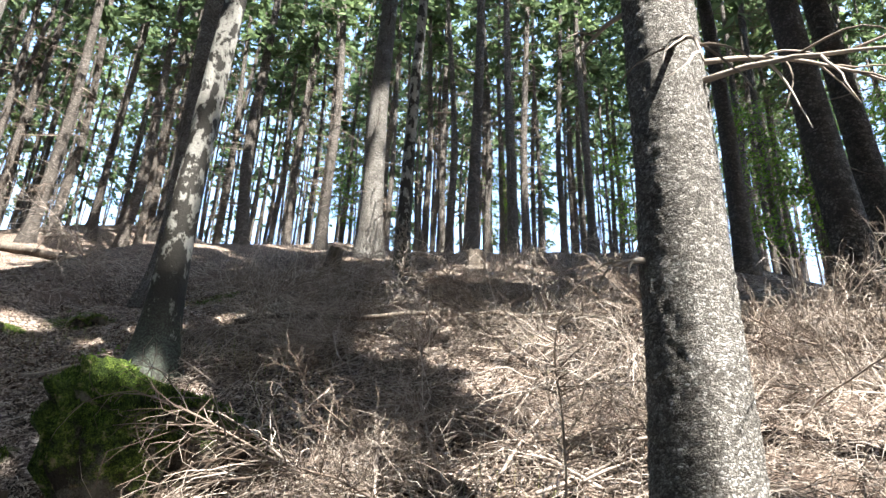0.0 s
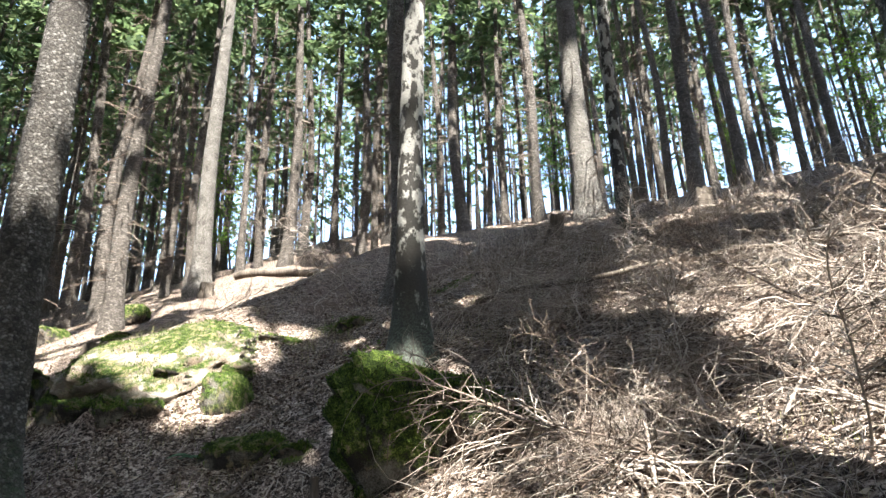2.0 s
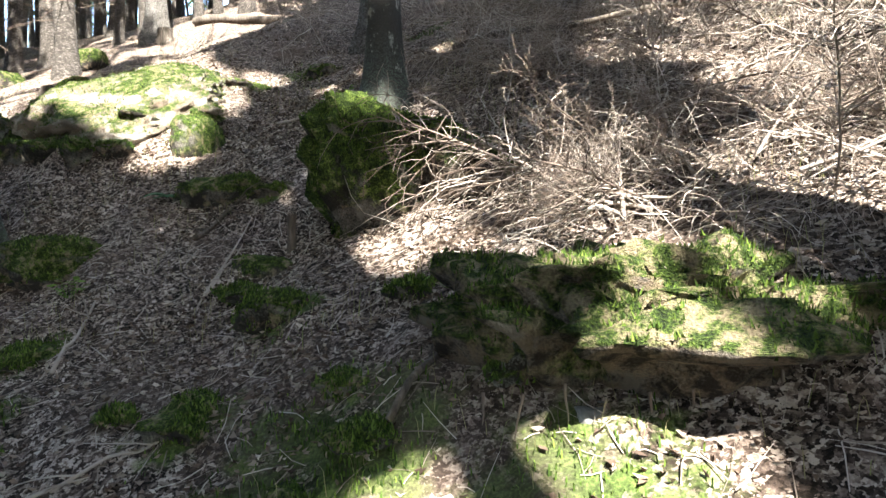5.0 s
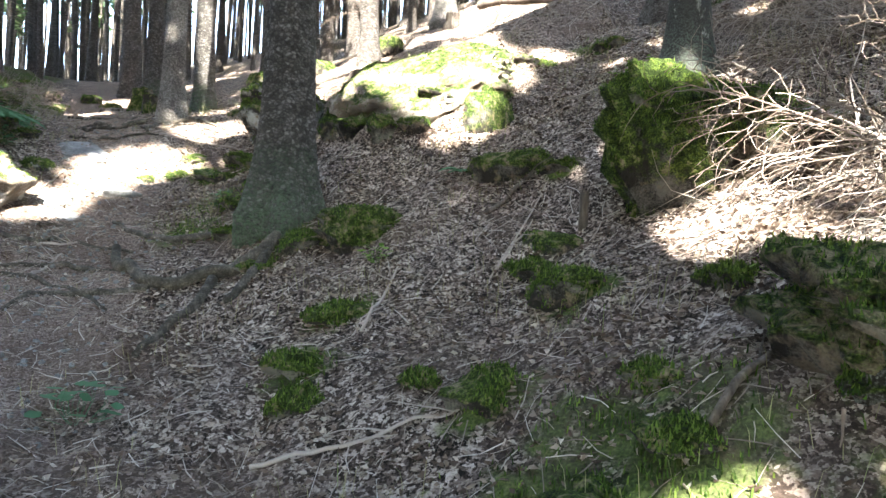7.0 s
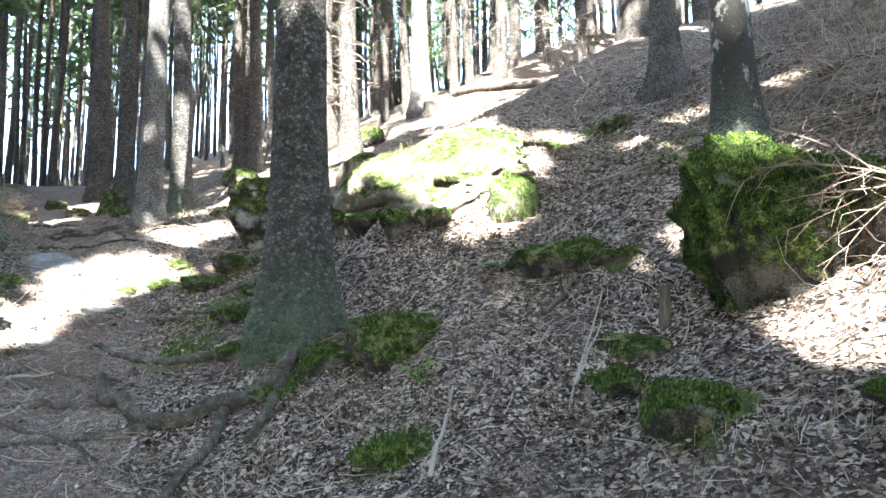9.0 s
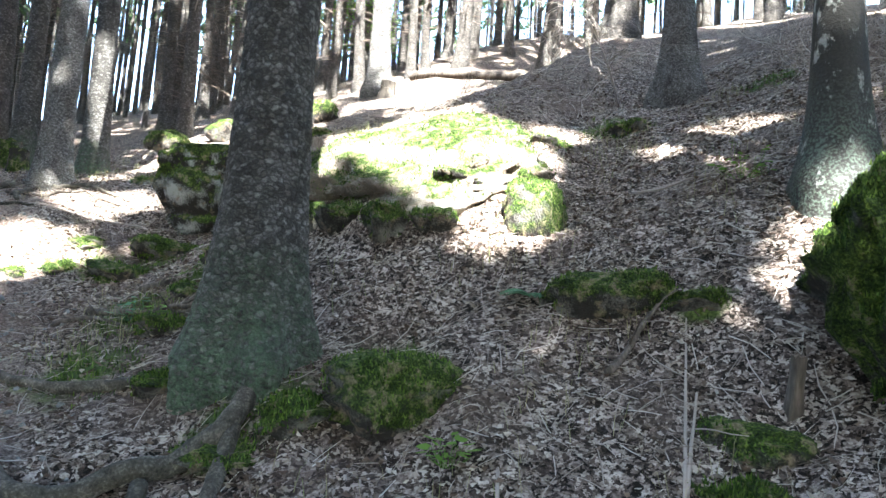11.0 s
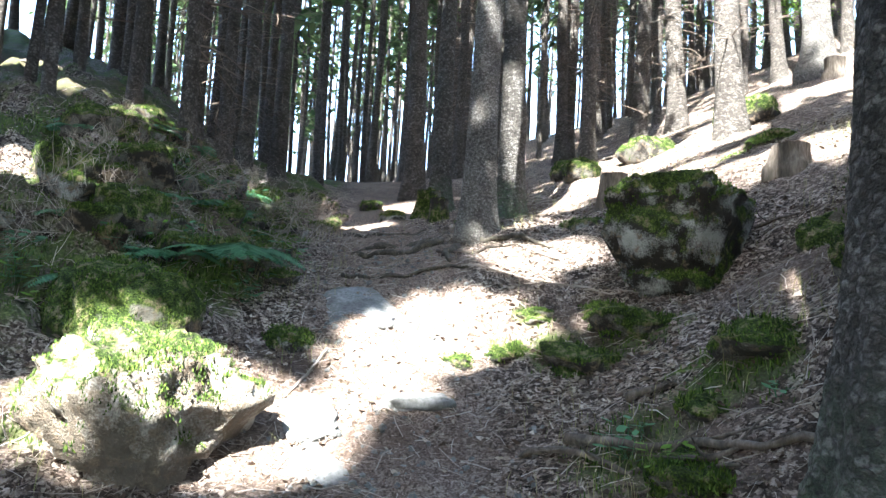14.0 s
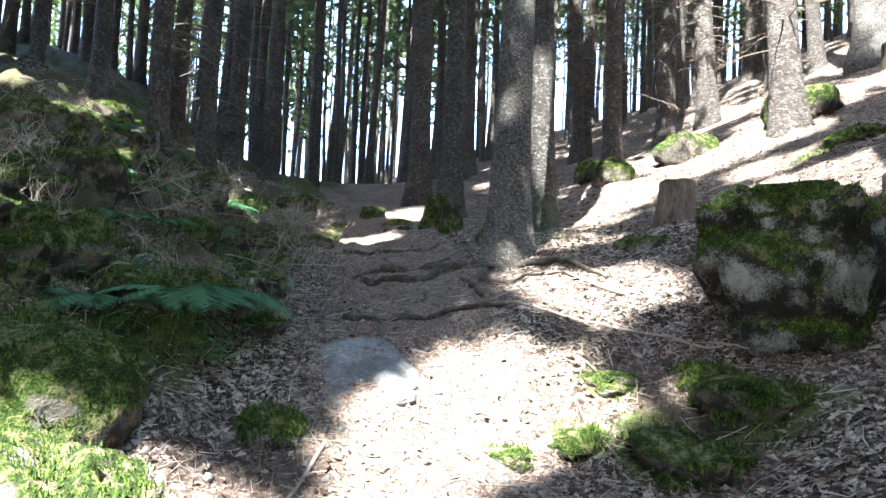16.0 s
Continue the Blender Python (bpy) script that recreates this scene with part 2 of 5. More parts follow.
def island_tones(name, stops, rough=0.85, translucent=0.0, spec=0.2):
    m, n, l, b = shader(name, rough, spec)
    g = n.new("ShaderNodeNewGeometry")
    fine = tex(n, l, "Noise", coords(n, l), 60.0, 3.0)
    t = arith(n, l, "ADD", arith(n, l, "MULTIPLY", g.outputs["Random Per Island"], 0.8), arith(n, l, "MULTIPLY", fine.outputs[0], 0.2))
    col = ramp(n, l, t, stops)
    l.new(col, b.inputs["Base Color"])
    if translucent:
        tr, add = n.new("ShaderNodeBsdfTranslucent"), n.new("ShaderNodeMixShader")
        l.new(col, tr.inputs[0])
        add.inputs[0].default_value = translucent
        l.new(b.outputs[0], add.inputs[1])
        l.new(tr.outputs[0], add.inputs[2])
        l.new(add.outputs[0], n["Material Output"].inputs[0])
    return m


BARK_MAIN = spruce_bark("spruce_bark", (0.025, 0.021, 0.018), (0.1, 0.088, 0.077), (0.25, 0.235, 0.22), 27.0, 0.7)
# lighter copy of the spruce bark; the sun's brightness is in its colour
BARK_SUNLIT = spruce_bark("spruce_bark_sunlit", (0.035, 0.03, 0.026), (0.25, 0.225, 0.2), (0.58, 0.55, 0.52), 62.0)
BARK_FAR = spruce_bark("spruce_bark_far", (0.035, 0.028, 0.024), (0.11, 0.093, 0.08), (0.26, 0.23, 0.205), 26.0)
BARK_BIRCH = birch_bark("birch_bark")
NEEDLES = island_tones("spruce_needles", ((0.1, (0.05, 0.08, 0.04)), (0.5, (0.09, 0.135, 0.06)), (0.9, (0.17, 0.22, 0.10))), 0.7, 0.5)
BROADLEAF = island_tones("broadleaf_green", ((0.1, (0.06, 0.13, 0.015)), (0.5, (0.12, 0.22, 0.03)), (0.9, (0.2, 0.30, 0.05))), 0.6, 0.5)
FERN = island_tones("fern_green", ((0.1, (0.045, 0.12, 0.06)), (0.9, (0.10, 0.22, 0.11))), 0.55, 0.35)
TWIG_PALE = island_tones("dry_twig_pale", ((0.05, (0.09, 0.07, 0.057)), (0.45, (0.24, 0.195, 0.165)), (0.95, (0.5, 0.44, 0.39))), 0.85)
TWIG_DARK = island_tones("dry_twig_dark", ((0.05, (0.06, 0.045, 0.036)), (0.5, (0.14, 0.105, 0.085)), (0.95, (0.27, 0.22, 0.185))), 0.9)
LEAF_DRY = island_tones("dry_leaf", ((0.05, (0.035, 0.022, 0.016)), (0.4, (0.12, 0.083, 0.062)), (0.7, (0.27, 0.215, 0.175)), (0.97, (0.55, 0.475, 0.405))), 0.8, 0.15)
MOSS_TUFT = island_tones("moss_tuft", ((0.05, (0.012, 0.024, 0.005)), (0.5, (0.05, 0.088, 0.014)), (0.95, (0.16, 0.22, 0.04))), 0.9, 0.25)
NEEDLE_DRY = island_tones("dry_needle", ((0.05, (0.06, 0.035, 0.025)), (0.5, (0.2, 0.135, 0.1)), (0.95, (0.48, 0.4, 0.34))), 0.85)
DRY_GRASS = island_tones("dry_grass", ((0.05, (0.16, 0.14, 0.07)), (0.6, (0.32, 0.29, 0.15)), (0.95, (0.16, 0.22, 0.06))), 0.8, 0.2)
ROCK_MOSSY = mossy_rock("mossy_rock", (0.04, 0.034, 0.03), (0.20, 0.18, 0.155), 0.10, 0.22)
ROCK_HALF = mossy_rock("half_mossy_rock", (0.045, 0.04, 0.036), (0.46, 0.45, 0.43), 0.2, 0.25)
ROCK_BARE = mossy_rock("bare_patched_rock", (0.035, 0.03, 0.026), (0.4, 0.39, 0.37), 0.13, 0.14)
ROCK_CAP = mossy_rock("moss_capped_rock", (0.03, 0.026, 0.022), (0.16, 0.145, 0.125), -0.04, 0.1)
ROCK_MOUND = mossy_rock("mossy_mound", (0.16, 0.13, 0.1), (0.46, 0.41, 0.35), 0.36, 0.3)
ROCK_LEDGE = mossy_rock("mossy_ledge", (0.035, 0.028, 0.023), (0.2, 0.17, 0.14), 0.02, 0.4)
STONE = noisy("path_stone", (0.07, 0.065, 0.06), (0.15, 0.145, 0.14), (0.27, 0.265, 0.26), 7.0, 0.8, relief=0.4, depth=0.008)
WOOD_OLD = noisy("weathered_wood", (0.03, 0.024, 0.02), (0.09, 0.073, 0.06), (0.2, 0.17, 0.14), 9.0, 0.9, (1, 1, 0.2), 0.7, 0.012)
WOOD_CUT = noisy("cut_wood", (0.07, 0.055, 0.045), (0.14, 0.115, 0.095), (0.25, 0.21, 0.18), 12.0, 0.9, relief=0.4, depth=0.005)
ROOT_BARK = noisy("root_bark", (0.014, 0.012, 0.009), (0.055, 0.047, 0.036), (0.17, 0.145, 0.12), 14.0, 0.9, relief=0.8, depth=0.01)
FLOOR = forest_floor("forest_floor")


# ---- shape helpers ----
class Geo:
    """Collects vertices and faces of one mesh."""

    def __init__(self):
        self.v, self.f, self.count = [], [], 0

    def add(self, v, f):
        self.v.append(np.asarray(v, float))
        self.f += [tuple(k + self.count for k in face) for face in f]
        self.count += len(v)

    def mesh(self, name, smooth=True):
        me = bpy.data.meshes.new(name)
        me.from_pydata(np.vstack(self.v).tolist(), [], self.f)
        me.polygons.foreach_set("use_smooth", [smooth] * len(me.polygons))
        return me


def part(name, data, material, parent=None, label="", at=None):
    ob = new(name, data)
    if material is not None and not data.materials:
        data.materials.append(material)
    if parent is not None:
        ob.parent = parent
    if at is not None:
        ob.matrix_basis = at
    return tagged(ob, label)


def thing(name, label, category, m, group="", kind=""):
    ob = new(name)
    ob.empty_display_size = 0.2
    ob.matrix_basis = m
    return tagged(ob, label, category, group, kind)


def tube(path, radii, sides=6, cap=True, phase=0.0):
    p = np.asarray(path, float)
    r = np.asarray(radii, float)
    d = np.gradient(p, axis=0)
    d /= np.linalg.norm(d, axis=1)[:, None] + 1e-9
    ref = np.array((0.0, 0.0, 1.0)) if abs(d[:, 2].mean()) < 0.8 else np.array((1.0, 0.0, 0.0))
    u = np.cross(d, ref)
    u /= np.linalg.norm(u, axis=1)[:, None] + 1e-9
    w = np.cross(d, u)
    a = np.arange(sides) * 2 * np.pi / sides + phase
    ring = p[:, None, :] + r[:, None, None] * (np.cos(a)[None, :, None] * u[:, None, :] + np.sin(a)[None, :, None] * w[:, None, :])
    n = len(p)
    f = [(i * sides + j, i * sides + (j + 1) % sides, (i + 1) * sides + (j + 1) % sides, (i + 1) * sides + j) for i in range(n - 1) for j in range(sides)]
    if cap and sides > 2:
        f += [tuple(range(sides))[::-1], tuple((n - 1) * sides + j for j in range(sides))]
    return ring.reshape(-1, 3), f


def bend(rng, start, way, length, n=6, wild=0.25, sag=0.0):
    """A crooked line of n + 1 points."""
    p, d, out = np.array(start, float), np.array(way, float), []
    d /= np.linalg.norm(d)
    for _ in range(n + 1):
        out.append(p.copy())
        d = d + rng.normal(0, wild, 3) / n + np.array((0, 0, -sag / n))
        d /= np.linalg.norm(d)
        p = p + d * length / n
    return np.array(out)


# ---- the lie of the land ----
GX = (-24, -15, -11.5, -9.4, -7.6, -6, -4.3, -2.5, 0.3, 5, 14)
GY = (-8, 0, 2, 3.1, 4.2, 5.6, 8, 13, 26)
HEIGHTS = (
    (8.21, 8.77, 8.73, 8.33, 8.2, 7.2, 6, 6.72, 12.37),
    (2.64, 4.6, 5.3, 5.3, 4.3, 3.63, 4.17, 6.24, 13.53),
    (0.61, 3.1, 3.75, 3.4, 2.67, 3.2, 3.89, 6.65, 13.61),
    (-0.34, 1.59, 2.39, 2.43, 2.59, 2.99, 4, 6.47, 12.25),
    (-0.91, 0.93, 1.43, 1.52, 1.76, 2.35, 4.21, 6.55, 11.58),
    (-1.32, 0.84, 0.95, 1.17, 1.7, 2.8, 4.27, 7.3, 12.85),
    (-1.73, 0.38, 0.57, 0.91, 1.71, 2.5, 3.79, 6.76, 13.17),
    (-1.96, 0.12, 0.32, 0.94, 1.37, 2.78, 4.3, 7.11, 12.88),
    (-1.75, 0.13, 0.51, 1.53, 2.05, 2.98, 4.2, 7.2, 12.44),
    (-1.57, 0.55, 1.89, 2.26, 2.87, 3.17, 4.26, 7.41, 12.6),
    (-1.27, 1.94, 2.78, 2.93, 3.03, 3.11, 3.52, 5.34, 11.37),
)

STEP = 0.15
FX, FY = np.arange(-40, 30.01, STEP), np.arange(-30, 45.01, STEP)


def lattice(xs, ys):
    h = np.array(HEIGHTS)
    rows = np.array([np.interp(xs, GX, h[:, j]) for j in range(len(GY))])
    return np.array([np.interp(ys, GY, rows[:, i]) for i in range(len(xs))])


def soften(a, n):
    for _ in range(n):
        a = np.pad(a, 1, mode="edge")
        a = (a[:-2, 1:-1] + a[2:, 1:-1] + a[1:-1, :-2] + a[1:-1, 2:] + 2 * a[1:-1, 1:-1]) / 6
    return a


LAND = soften(lattice(FX, FY), 14) + 0.04 * np.clip(-24 - FX, 0, None)[:, None] + 0.3 * np.clip(FY - 26, 0, None)[None, :]


def gz(x, y):
    """Height of the smooth ground."""
    i, j = np.clip((np.asarray(x, float) - FX[0]) / STEP, 0, len(FX) - 1.001), np.clip((np.asarray(y, float) - FY[0]) / STEP, 0, len(FY) - 1.001)
    a, b = i.astype(int), j.astype(int)
    s, t = i - a, j - b
    return LAND[a, b] * (1 - s) * (1 - t) + LAND[a + 1, b] * s * (1 - t) + LAND[a, b + 1] * (1 - s) * t + LAND[a + 1, b + 1] * s * t


def rough_noise(x, y, z=0.0):
    return noise.noise(Vector((x, y, z)))


def bank_side(x, y):
    """1 on the rough bank beyond the trail, 0 elsewhere."""
    return max(0.0, min(1.0, (3.9 + 0.46 * (-8.3 - x) - y - 0.75) * 1.3)) * max(0.0, min(1.0, (-8.4 - x) * 1.5))


def rise(x, y):
    """Small bumps of the ground on top of its smooth height."""
    near = 0.06 * rough_noise(x * 1.7, y * 1.7) + 0.042 * rough_noise(x * 4.5, y * 4.5, 3.0) + 0.016 * rough_noise(x * 11, y * 11, 7.0)
    u, v = (x + 5.35) * 0.95 + (y - 6.1) * 0.3, (y - 6.1) * 0.95 - (x + 5.35) * 0.3
    q = (u / 0.95) ** 4 + (v / 1.15) ** 4
    if q < 6:
        near += math.exp(-q) * (0.38 + 0.16 * rough_noise(x * 2.7, y * 2.7, 8.0) + 0.09 * abs(rough_noise(x * 6, y * 6, 2.0)))
    way = to_path(x, y)
    if way < 1.1:
        near += (1.1 - way) * (0.035 * rough_noise(x * 6, y * 6, 15.0) + 0.03 * abs(rough_noise(x * 13, y * 13, 12.0)))
    bank = bank_side(x, y)
    if bank > 0:
        near += bank * (0.28 * abs(rough_noise(x * 1.5, y * 1.5, 5.0)) + 0.16 * rough_noise(x * 4, y * 4, 9.0) + 0.07 * abs(rough_noise(x * 10, y * 10, 1.0)))
    return near


def gr(x, y):
    return float(gz(x, y)) + rise(x, y)


PATH_LINE = ((-4.3, 1.4), (-6.5, 2.9), (-8.3, 3.9), (-9.6, 4.6), (-12.0, 5.6), (-14.5, 6.6), (-17.5, 8.2), (-22, 10))
MOSSY = ((-2.1, 3.5, 0.35), (-3.6, 3.2, 0.3), (-3.3, 2.65, 0.35), (-2.1, 2.7, 0.35), (-1.35, 2.4, 0.8), (-0.4, 2.2, 0.7), (-4.9, 3.7, 0.45), (-4.4, 4.1, 0.4), (-7.9, 4.9, 0.4), (-7.6, 5.3, 0.5),
         (-6.5, 4.9, 0.5), (-8.3, 5.0, 0.2), (-8.1, 4.65, 0.2), (-8.4, 2.3, 0.7), (-5.2, 6.7, 0.5), (-5.7, 6.3, 0.4), (-4.8, 5.7, 0.35), (-5.5, 5.4, 0.35), (-4.9, 6.6, 0.3), (-4.8, 7.3, 0.35), (-4.4, 8.3, 0.5), (-3.0, 8.8, 0.5), (-3.0, 4.9, 0.2), (-9.4, 8.9, 0.4), (-11.0, 11.0, 0.6), (-6.2, 3.7, 0.5), (-6.6, 4.3, 0.5))


def to_path(x, y):
    best = 9.0
    for (ax, ay), (bx, by) in zip(PATH_LINE, PATH_LINE[1:]):
        t = max(0.0, min(1.0, ((x - ax) * (bx - ax) + (y - ay) * (by - ay)) / ((bx - ax) ** 2 + (by - ay) ** 2)))
        best = min(best, math.hypot(x - ax - t * (bx - ax), y - ay - t * (by - ay)))
    return best


def cover(x, y):
    moss = max([0.0] + [1.0 - math.hypot(x - a, y - b) / r * 0.9 for a, b, r in MOSSY]) * (0.75 + 0.7 * rough_noise(x * 5.5, y * 5.5, 11.0))
    moss = max(moss, bank_side(x, y) * (0.42 + 0.5 * rough_noise(x * 1.1, y * 1.1, 2.0)))
    bare = max(0.0, 1.0 - to_path(x, y) / 0.95)
    if y > 7 and x < -5:
        bare = max(bare, 0.35)
    return max(0.0, min(1.0, moss)), bare


def stretch_axis(lo, hi, fine, far):
    inner = np.arange(lo, hi + 1e-6, fine)
    left, right, s = [], [], fine
    a, b = lo, hi
    while a > -far or b < far:
        s *= 1.22
        a, b = a - s, b + s
        left.append(a)
        right.append(b)
    return np.concatenate((left[::-1], inner, right))


def make_ground():
    xs, ys = stretch_axis(-14.5, 4.5, 0.075, 300), stretch_axis(0.8, 11.5, 0.075, 300)
    v, col = [], []
    for x in xs:
        zz = gz(np.full(len(ys), x), ys)
        for y, z in zip(ys, zz):
            inside = -30 < x < 20 and -15 < y < 35
            v.append((x, y, float(z) + (rise(x, y) if inside else 0.0)))
            m, b = cover(x, y) if inside else (0.0, 0.0)
            col += (m, b, 0.0, 1.0)
    k = len(ys)
    f = [(i * k + j, (i + 1) * k + j, (i + 1) * k + j + 1, i * k + j + 1) for i in range(len(xs) - 1) for j in range(k - 1)]
    me = bpy.data.meshes.new("ground")
    me.from_pydata(v, [], f)
    me.polygons.foreach_set("use_smooth", [True] * len(f))
    layer = me.color_attributes.new("cover", "FLOAT_COLOR", "POINT")
    layer.data.foreach_set("color", col)
    tagged(part("ground", me, FLOOR), "sloping forest floor of brown leaf litter, needles and moss", "ground", kind="structure")


make_ground()


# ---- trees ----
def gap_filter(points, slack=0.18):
    """Which points to keep so that the cut gaps let sun on chosen spots."""
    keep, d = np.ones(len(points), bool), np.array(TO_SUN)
    for x, y, r, up in [(*q, 0.1) for q in CUT_GAPS] + HIGH_CUT_GAPS:
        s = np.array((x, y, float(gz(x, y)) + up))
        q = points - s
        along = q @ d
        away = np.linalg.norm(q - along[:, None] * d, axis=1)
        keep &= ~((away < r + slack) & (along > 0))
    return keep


def trunk_mesh(name, seed, height, dia, lean=(0.0, 0.0), sides=18, rings=40, flare=1.35, flare_height=0.45, lobes=5, knobbly=0.03, sway=0.1, flakes=0.0):
    rng = np.random.default_rng(seed)
    t = np.linspace(0, 1, rings) ** 1.6 if rings > 60 else np.linspace(0, 1, rings) ** 2.0
    z = t * height - 0.35
    if rings > 200:
        z = np.concatenate((np.linspace(-0.35, 4.8, rings - 26), np.linspace(4.95, height - 0.35, 26)))
    ph = rng.uniform(0, 6.28, 6)
    cx = lean[0] * z / height + sway * np.sin(z * 0.33 + ph[0]) * np.clip(z / 4, 0, 1)
    cy = lean[1] * z / height + sway * np.sin(z * 0.27 + ph[1]) * np.clip(z / 4, 0, 1)
    zz = np.clip(z, 0, None)
    base = dia / 2 * (1.0 - 0.88 * (zz / height) ** 0.9)
    a = np.arange(sides) * 2 * np.pi / sides
    lobe = (0.55 + 0.45 * np.cos(a * lobes + ph[2]) + 0.25 * np.cos(a * 3 + ph[3]))
    fl = (flare - 1) * np.exp(-zz / flare_height)
    r = base[:, None] * (1 + fl[:, None] * (0.6 + 0.75 * lobe[None, :]))
    V = np.empty((rings, sides, 3))
    for i in range(rings):
        for j in range(sides):
            k = r[i, j] * (1 + knobbly * rough_noise(math.cos(a[j]) * 2.2 + seed, math.sin(a[j]) * 2.2, z[i] * 1.6))
            if flakes:
                k += flakes * (rough_noise(a[j] * dia * 14, z[i] * 22 + seed) + 0.8 * abs(rough_noise(a[j] * dia * 26, z[i] * 50 + seed, 4.0)))
            V[i, j] = (cx[i] + k * math.cos(a[j]), cy[i] + k * math.sin(a[j]), z[i])
    g = Geo()
    f = [(i * sides + j, i * sides + (j + 1) % sides, (i + 1) * sides + (j + 1) % sides, (i + 1) * sides + j) for i in range(rings - 1) for j in range(sides)]
    g.add(V.reshape(-1, 3), f + [tuple((rings - 1) * sides + j for j in range(sides))])
    return g.mesh(name), lambda h: np.array((np.interp(h, z, cx), np.interp(h, z, cy), h)), lambda h: float(np.interp(h, z, base))


def crown_mesh(name, seed, height, low, reach, branches=64, stations=9, origin=None, axis=None, slack=0.2, size=1.0):
    """Drooping sprays of needles on whorled branches."""
    rng = np.random.default_rng(seed)
    c, d, u = [], [], []
    for k in range(branches):
        h = low + (height - low) * (k + rng.uniform(0, 1)) / branches
        span = reach * (1.0 - 0.9 * ((h - low) / (height - low)) ** 1.2) * rng.uniform(0.6, 1.15)
        if h < low + 0.18 * (height - low):
            span *= rng.uniform(0.4, 0.9)
        az = rng.uniform(0, 6.283)
        out = np.array((math.cos(az), math.sin(az), 0))
        side = np.array((-math.sin(az), math.cos(az), 0))
        start = axis(h) if axis else np.array((0, 0, h))
        for s in np.linspace(0.22, 1.0, stations):
            centre = start + out * span * s + np.array((0, 0, 0.25 * span * (0.4 - s) - 0.35 * s * s * span))
            for q in (-1, 0, 1):
                way = out * (1.0 if q == 0 else 0.45) + side * q * 0.8 + np.array((0, 0, -0.45)) + rng.normal(0, 0.18, 3)
                c.append(centre + rng.normal(0, 0.06, 3))
                d.append(way / np.linalg.norm(way) * rng.uniform(0.3, 0.6) * size * (1.15 - 0.5 * s))
                u.append(rng.normal(0, 1, 3))
    c, d, u = np.array(c), np.array(d), np.array(u)
    # sprays that would shade a chosen sun pool are left out
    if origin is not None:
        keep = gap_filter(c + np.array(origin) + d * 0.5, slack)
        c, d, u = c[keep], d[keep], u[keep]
    w = np.cross(d, u)
    w = w / (np.linalg.norm(w, axis=1)[:, None] + 1e-9) * (0.22 * np.linalg.norm(d, axis=1)[:, None])
    v = np.stack((c, c + d * 0.45 + w, c + d, c + d * 0.4 - w), axis=1).reshape(-1, 3)
    g = Geo()
    g.add(v, [(4 * i, 4 * i + 1, 4 * i + 2, 4 * i + 3) for i in range(len(c))])
    return g.mesh(name, False)


def dead_twigs_mesh(name, seed, low, high, count, reach, axis=None, radius=None, thick=1.0):
    """Bare broken side branches on the lower trunk."""
    rng = np.random.default_rng(seed)
    g = Geo()
    for _ in range(count):
        h = rng.uniform(low, high)
        az = rng.uniform(0, 6.283)
        out = np.array((math.cos(az), math.sin(az), rng.uniform(-0.35, 0.15)))
        c = axis(h) if axis else np.array((0, 0, h))
        r0 = radius(h) if radius else 0.1
        n = reach * rng.uniform(0.15, 1.0)
        line = bend(rng, c + out * r0 * 0.85 * np.array((1, 1, 0)), out, n, 5, 0.5, 0.35)
        g.add(*tube(line, np.linspace(0.011, 0.003, 6) * thick, 4, False))
        for s in (2, 3, 4):
            if n > 0.5 and rng.random() < 0.8:
                w = line[s] - line[s - 1] + rng.normal(0, 0.09, 3)
                g.add(*tube(bend(rng, line[s], w, n * 0.35, 3, 0.6, 0.3), np.linspace(0.005, 0.002, 4) * thick, 3, False))
    return g.mesh(name)


TREES = []


def near_tree(name, label, x, y, dia, height, seed, bark, low, reach, lean=(0, 0), group="", twigs=26, twig_reach=1.2, fine=False, flare=1.35, lobes=5, flare_height=0.45, sway=0.08, needles=NEEDLES, twig_low=0.8, sides=24, branches=64):
    z = gr(x, y)
    TREES.append((x, y))
    root = thing(name, label, "tree", pose(x, y, z), group)
    me, axis, radius = trunk_mesh("trunk", seed, height, dia, lean, 140 if fine else sides, 360 if fine else 60, flare, flare_height, lobes, 0.05, sway, 0.008 if fine else 0.0)
    part("trunk", me, bark, root)
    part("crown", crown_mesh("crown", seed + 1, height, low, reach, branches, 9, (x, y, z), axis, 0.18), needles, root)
    if twigs:
        tagged(part("bare_bough", dead_twigs_mesh("bare_bough", seed + 2, twig_low, low + 2, twigs, twig_reach, axis, radius), TWIG_DARK, root), kind="stuff")
    return root, axis, radius


near_tree("spruce_tree", "tall spruce with grey scaly bark and a mossy flared foot", -5.25, 4.03, 0.44, 23, 11, BARK_MAIN, 9.5, 2.3, (0.1, 0.0), twigs=6, twig_reach=0.3, fine=True, flare=1.75, flare_height=0.5, lobes=6, twig_low=4.0)
right_root, right_axis, right_radius = near_tree("spruce_tree", "sunlit spruce with flaking bark coloured for sunlight and dead branches", 0.96, 2.62, 0.38, 22, 12, BARK_SUNLIT, 10, 2.2, (0.1, -0.1), twigs=16, twig_reach=0.7, fine=True, flare=1.35, lobes=4, twig_low=2.2)
near_tree("birch_tree", "birch with peeling white bark and black fissures at its foot", -2.4, 5.75, 0.285, 19, 13, BARK_BIRCH, 10, 2.4, (0.25, 0.2), twigs=0, flare=2.0, flare_height=0.38, lobes=3, needles=BROADLEAF, sway=0.06, sides=40)
near_tree("birch_tree", "slim birch with dark-banded bark on the slope", -0.64, 10.1, 0.24, 18, 14, BARK_BIRCH, 10, 2.0, (0.2, 0), twigs=0, flare=1.4, needles=BROADLEAF)
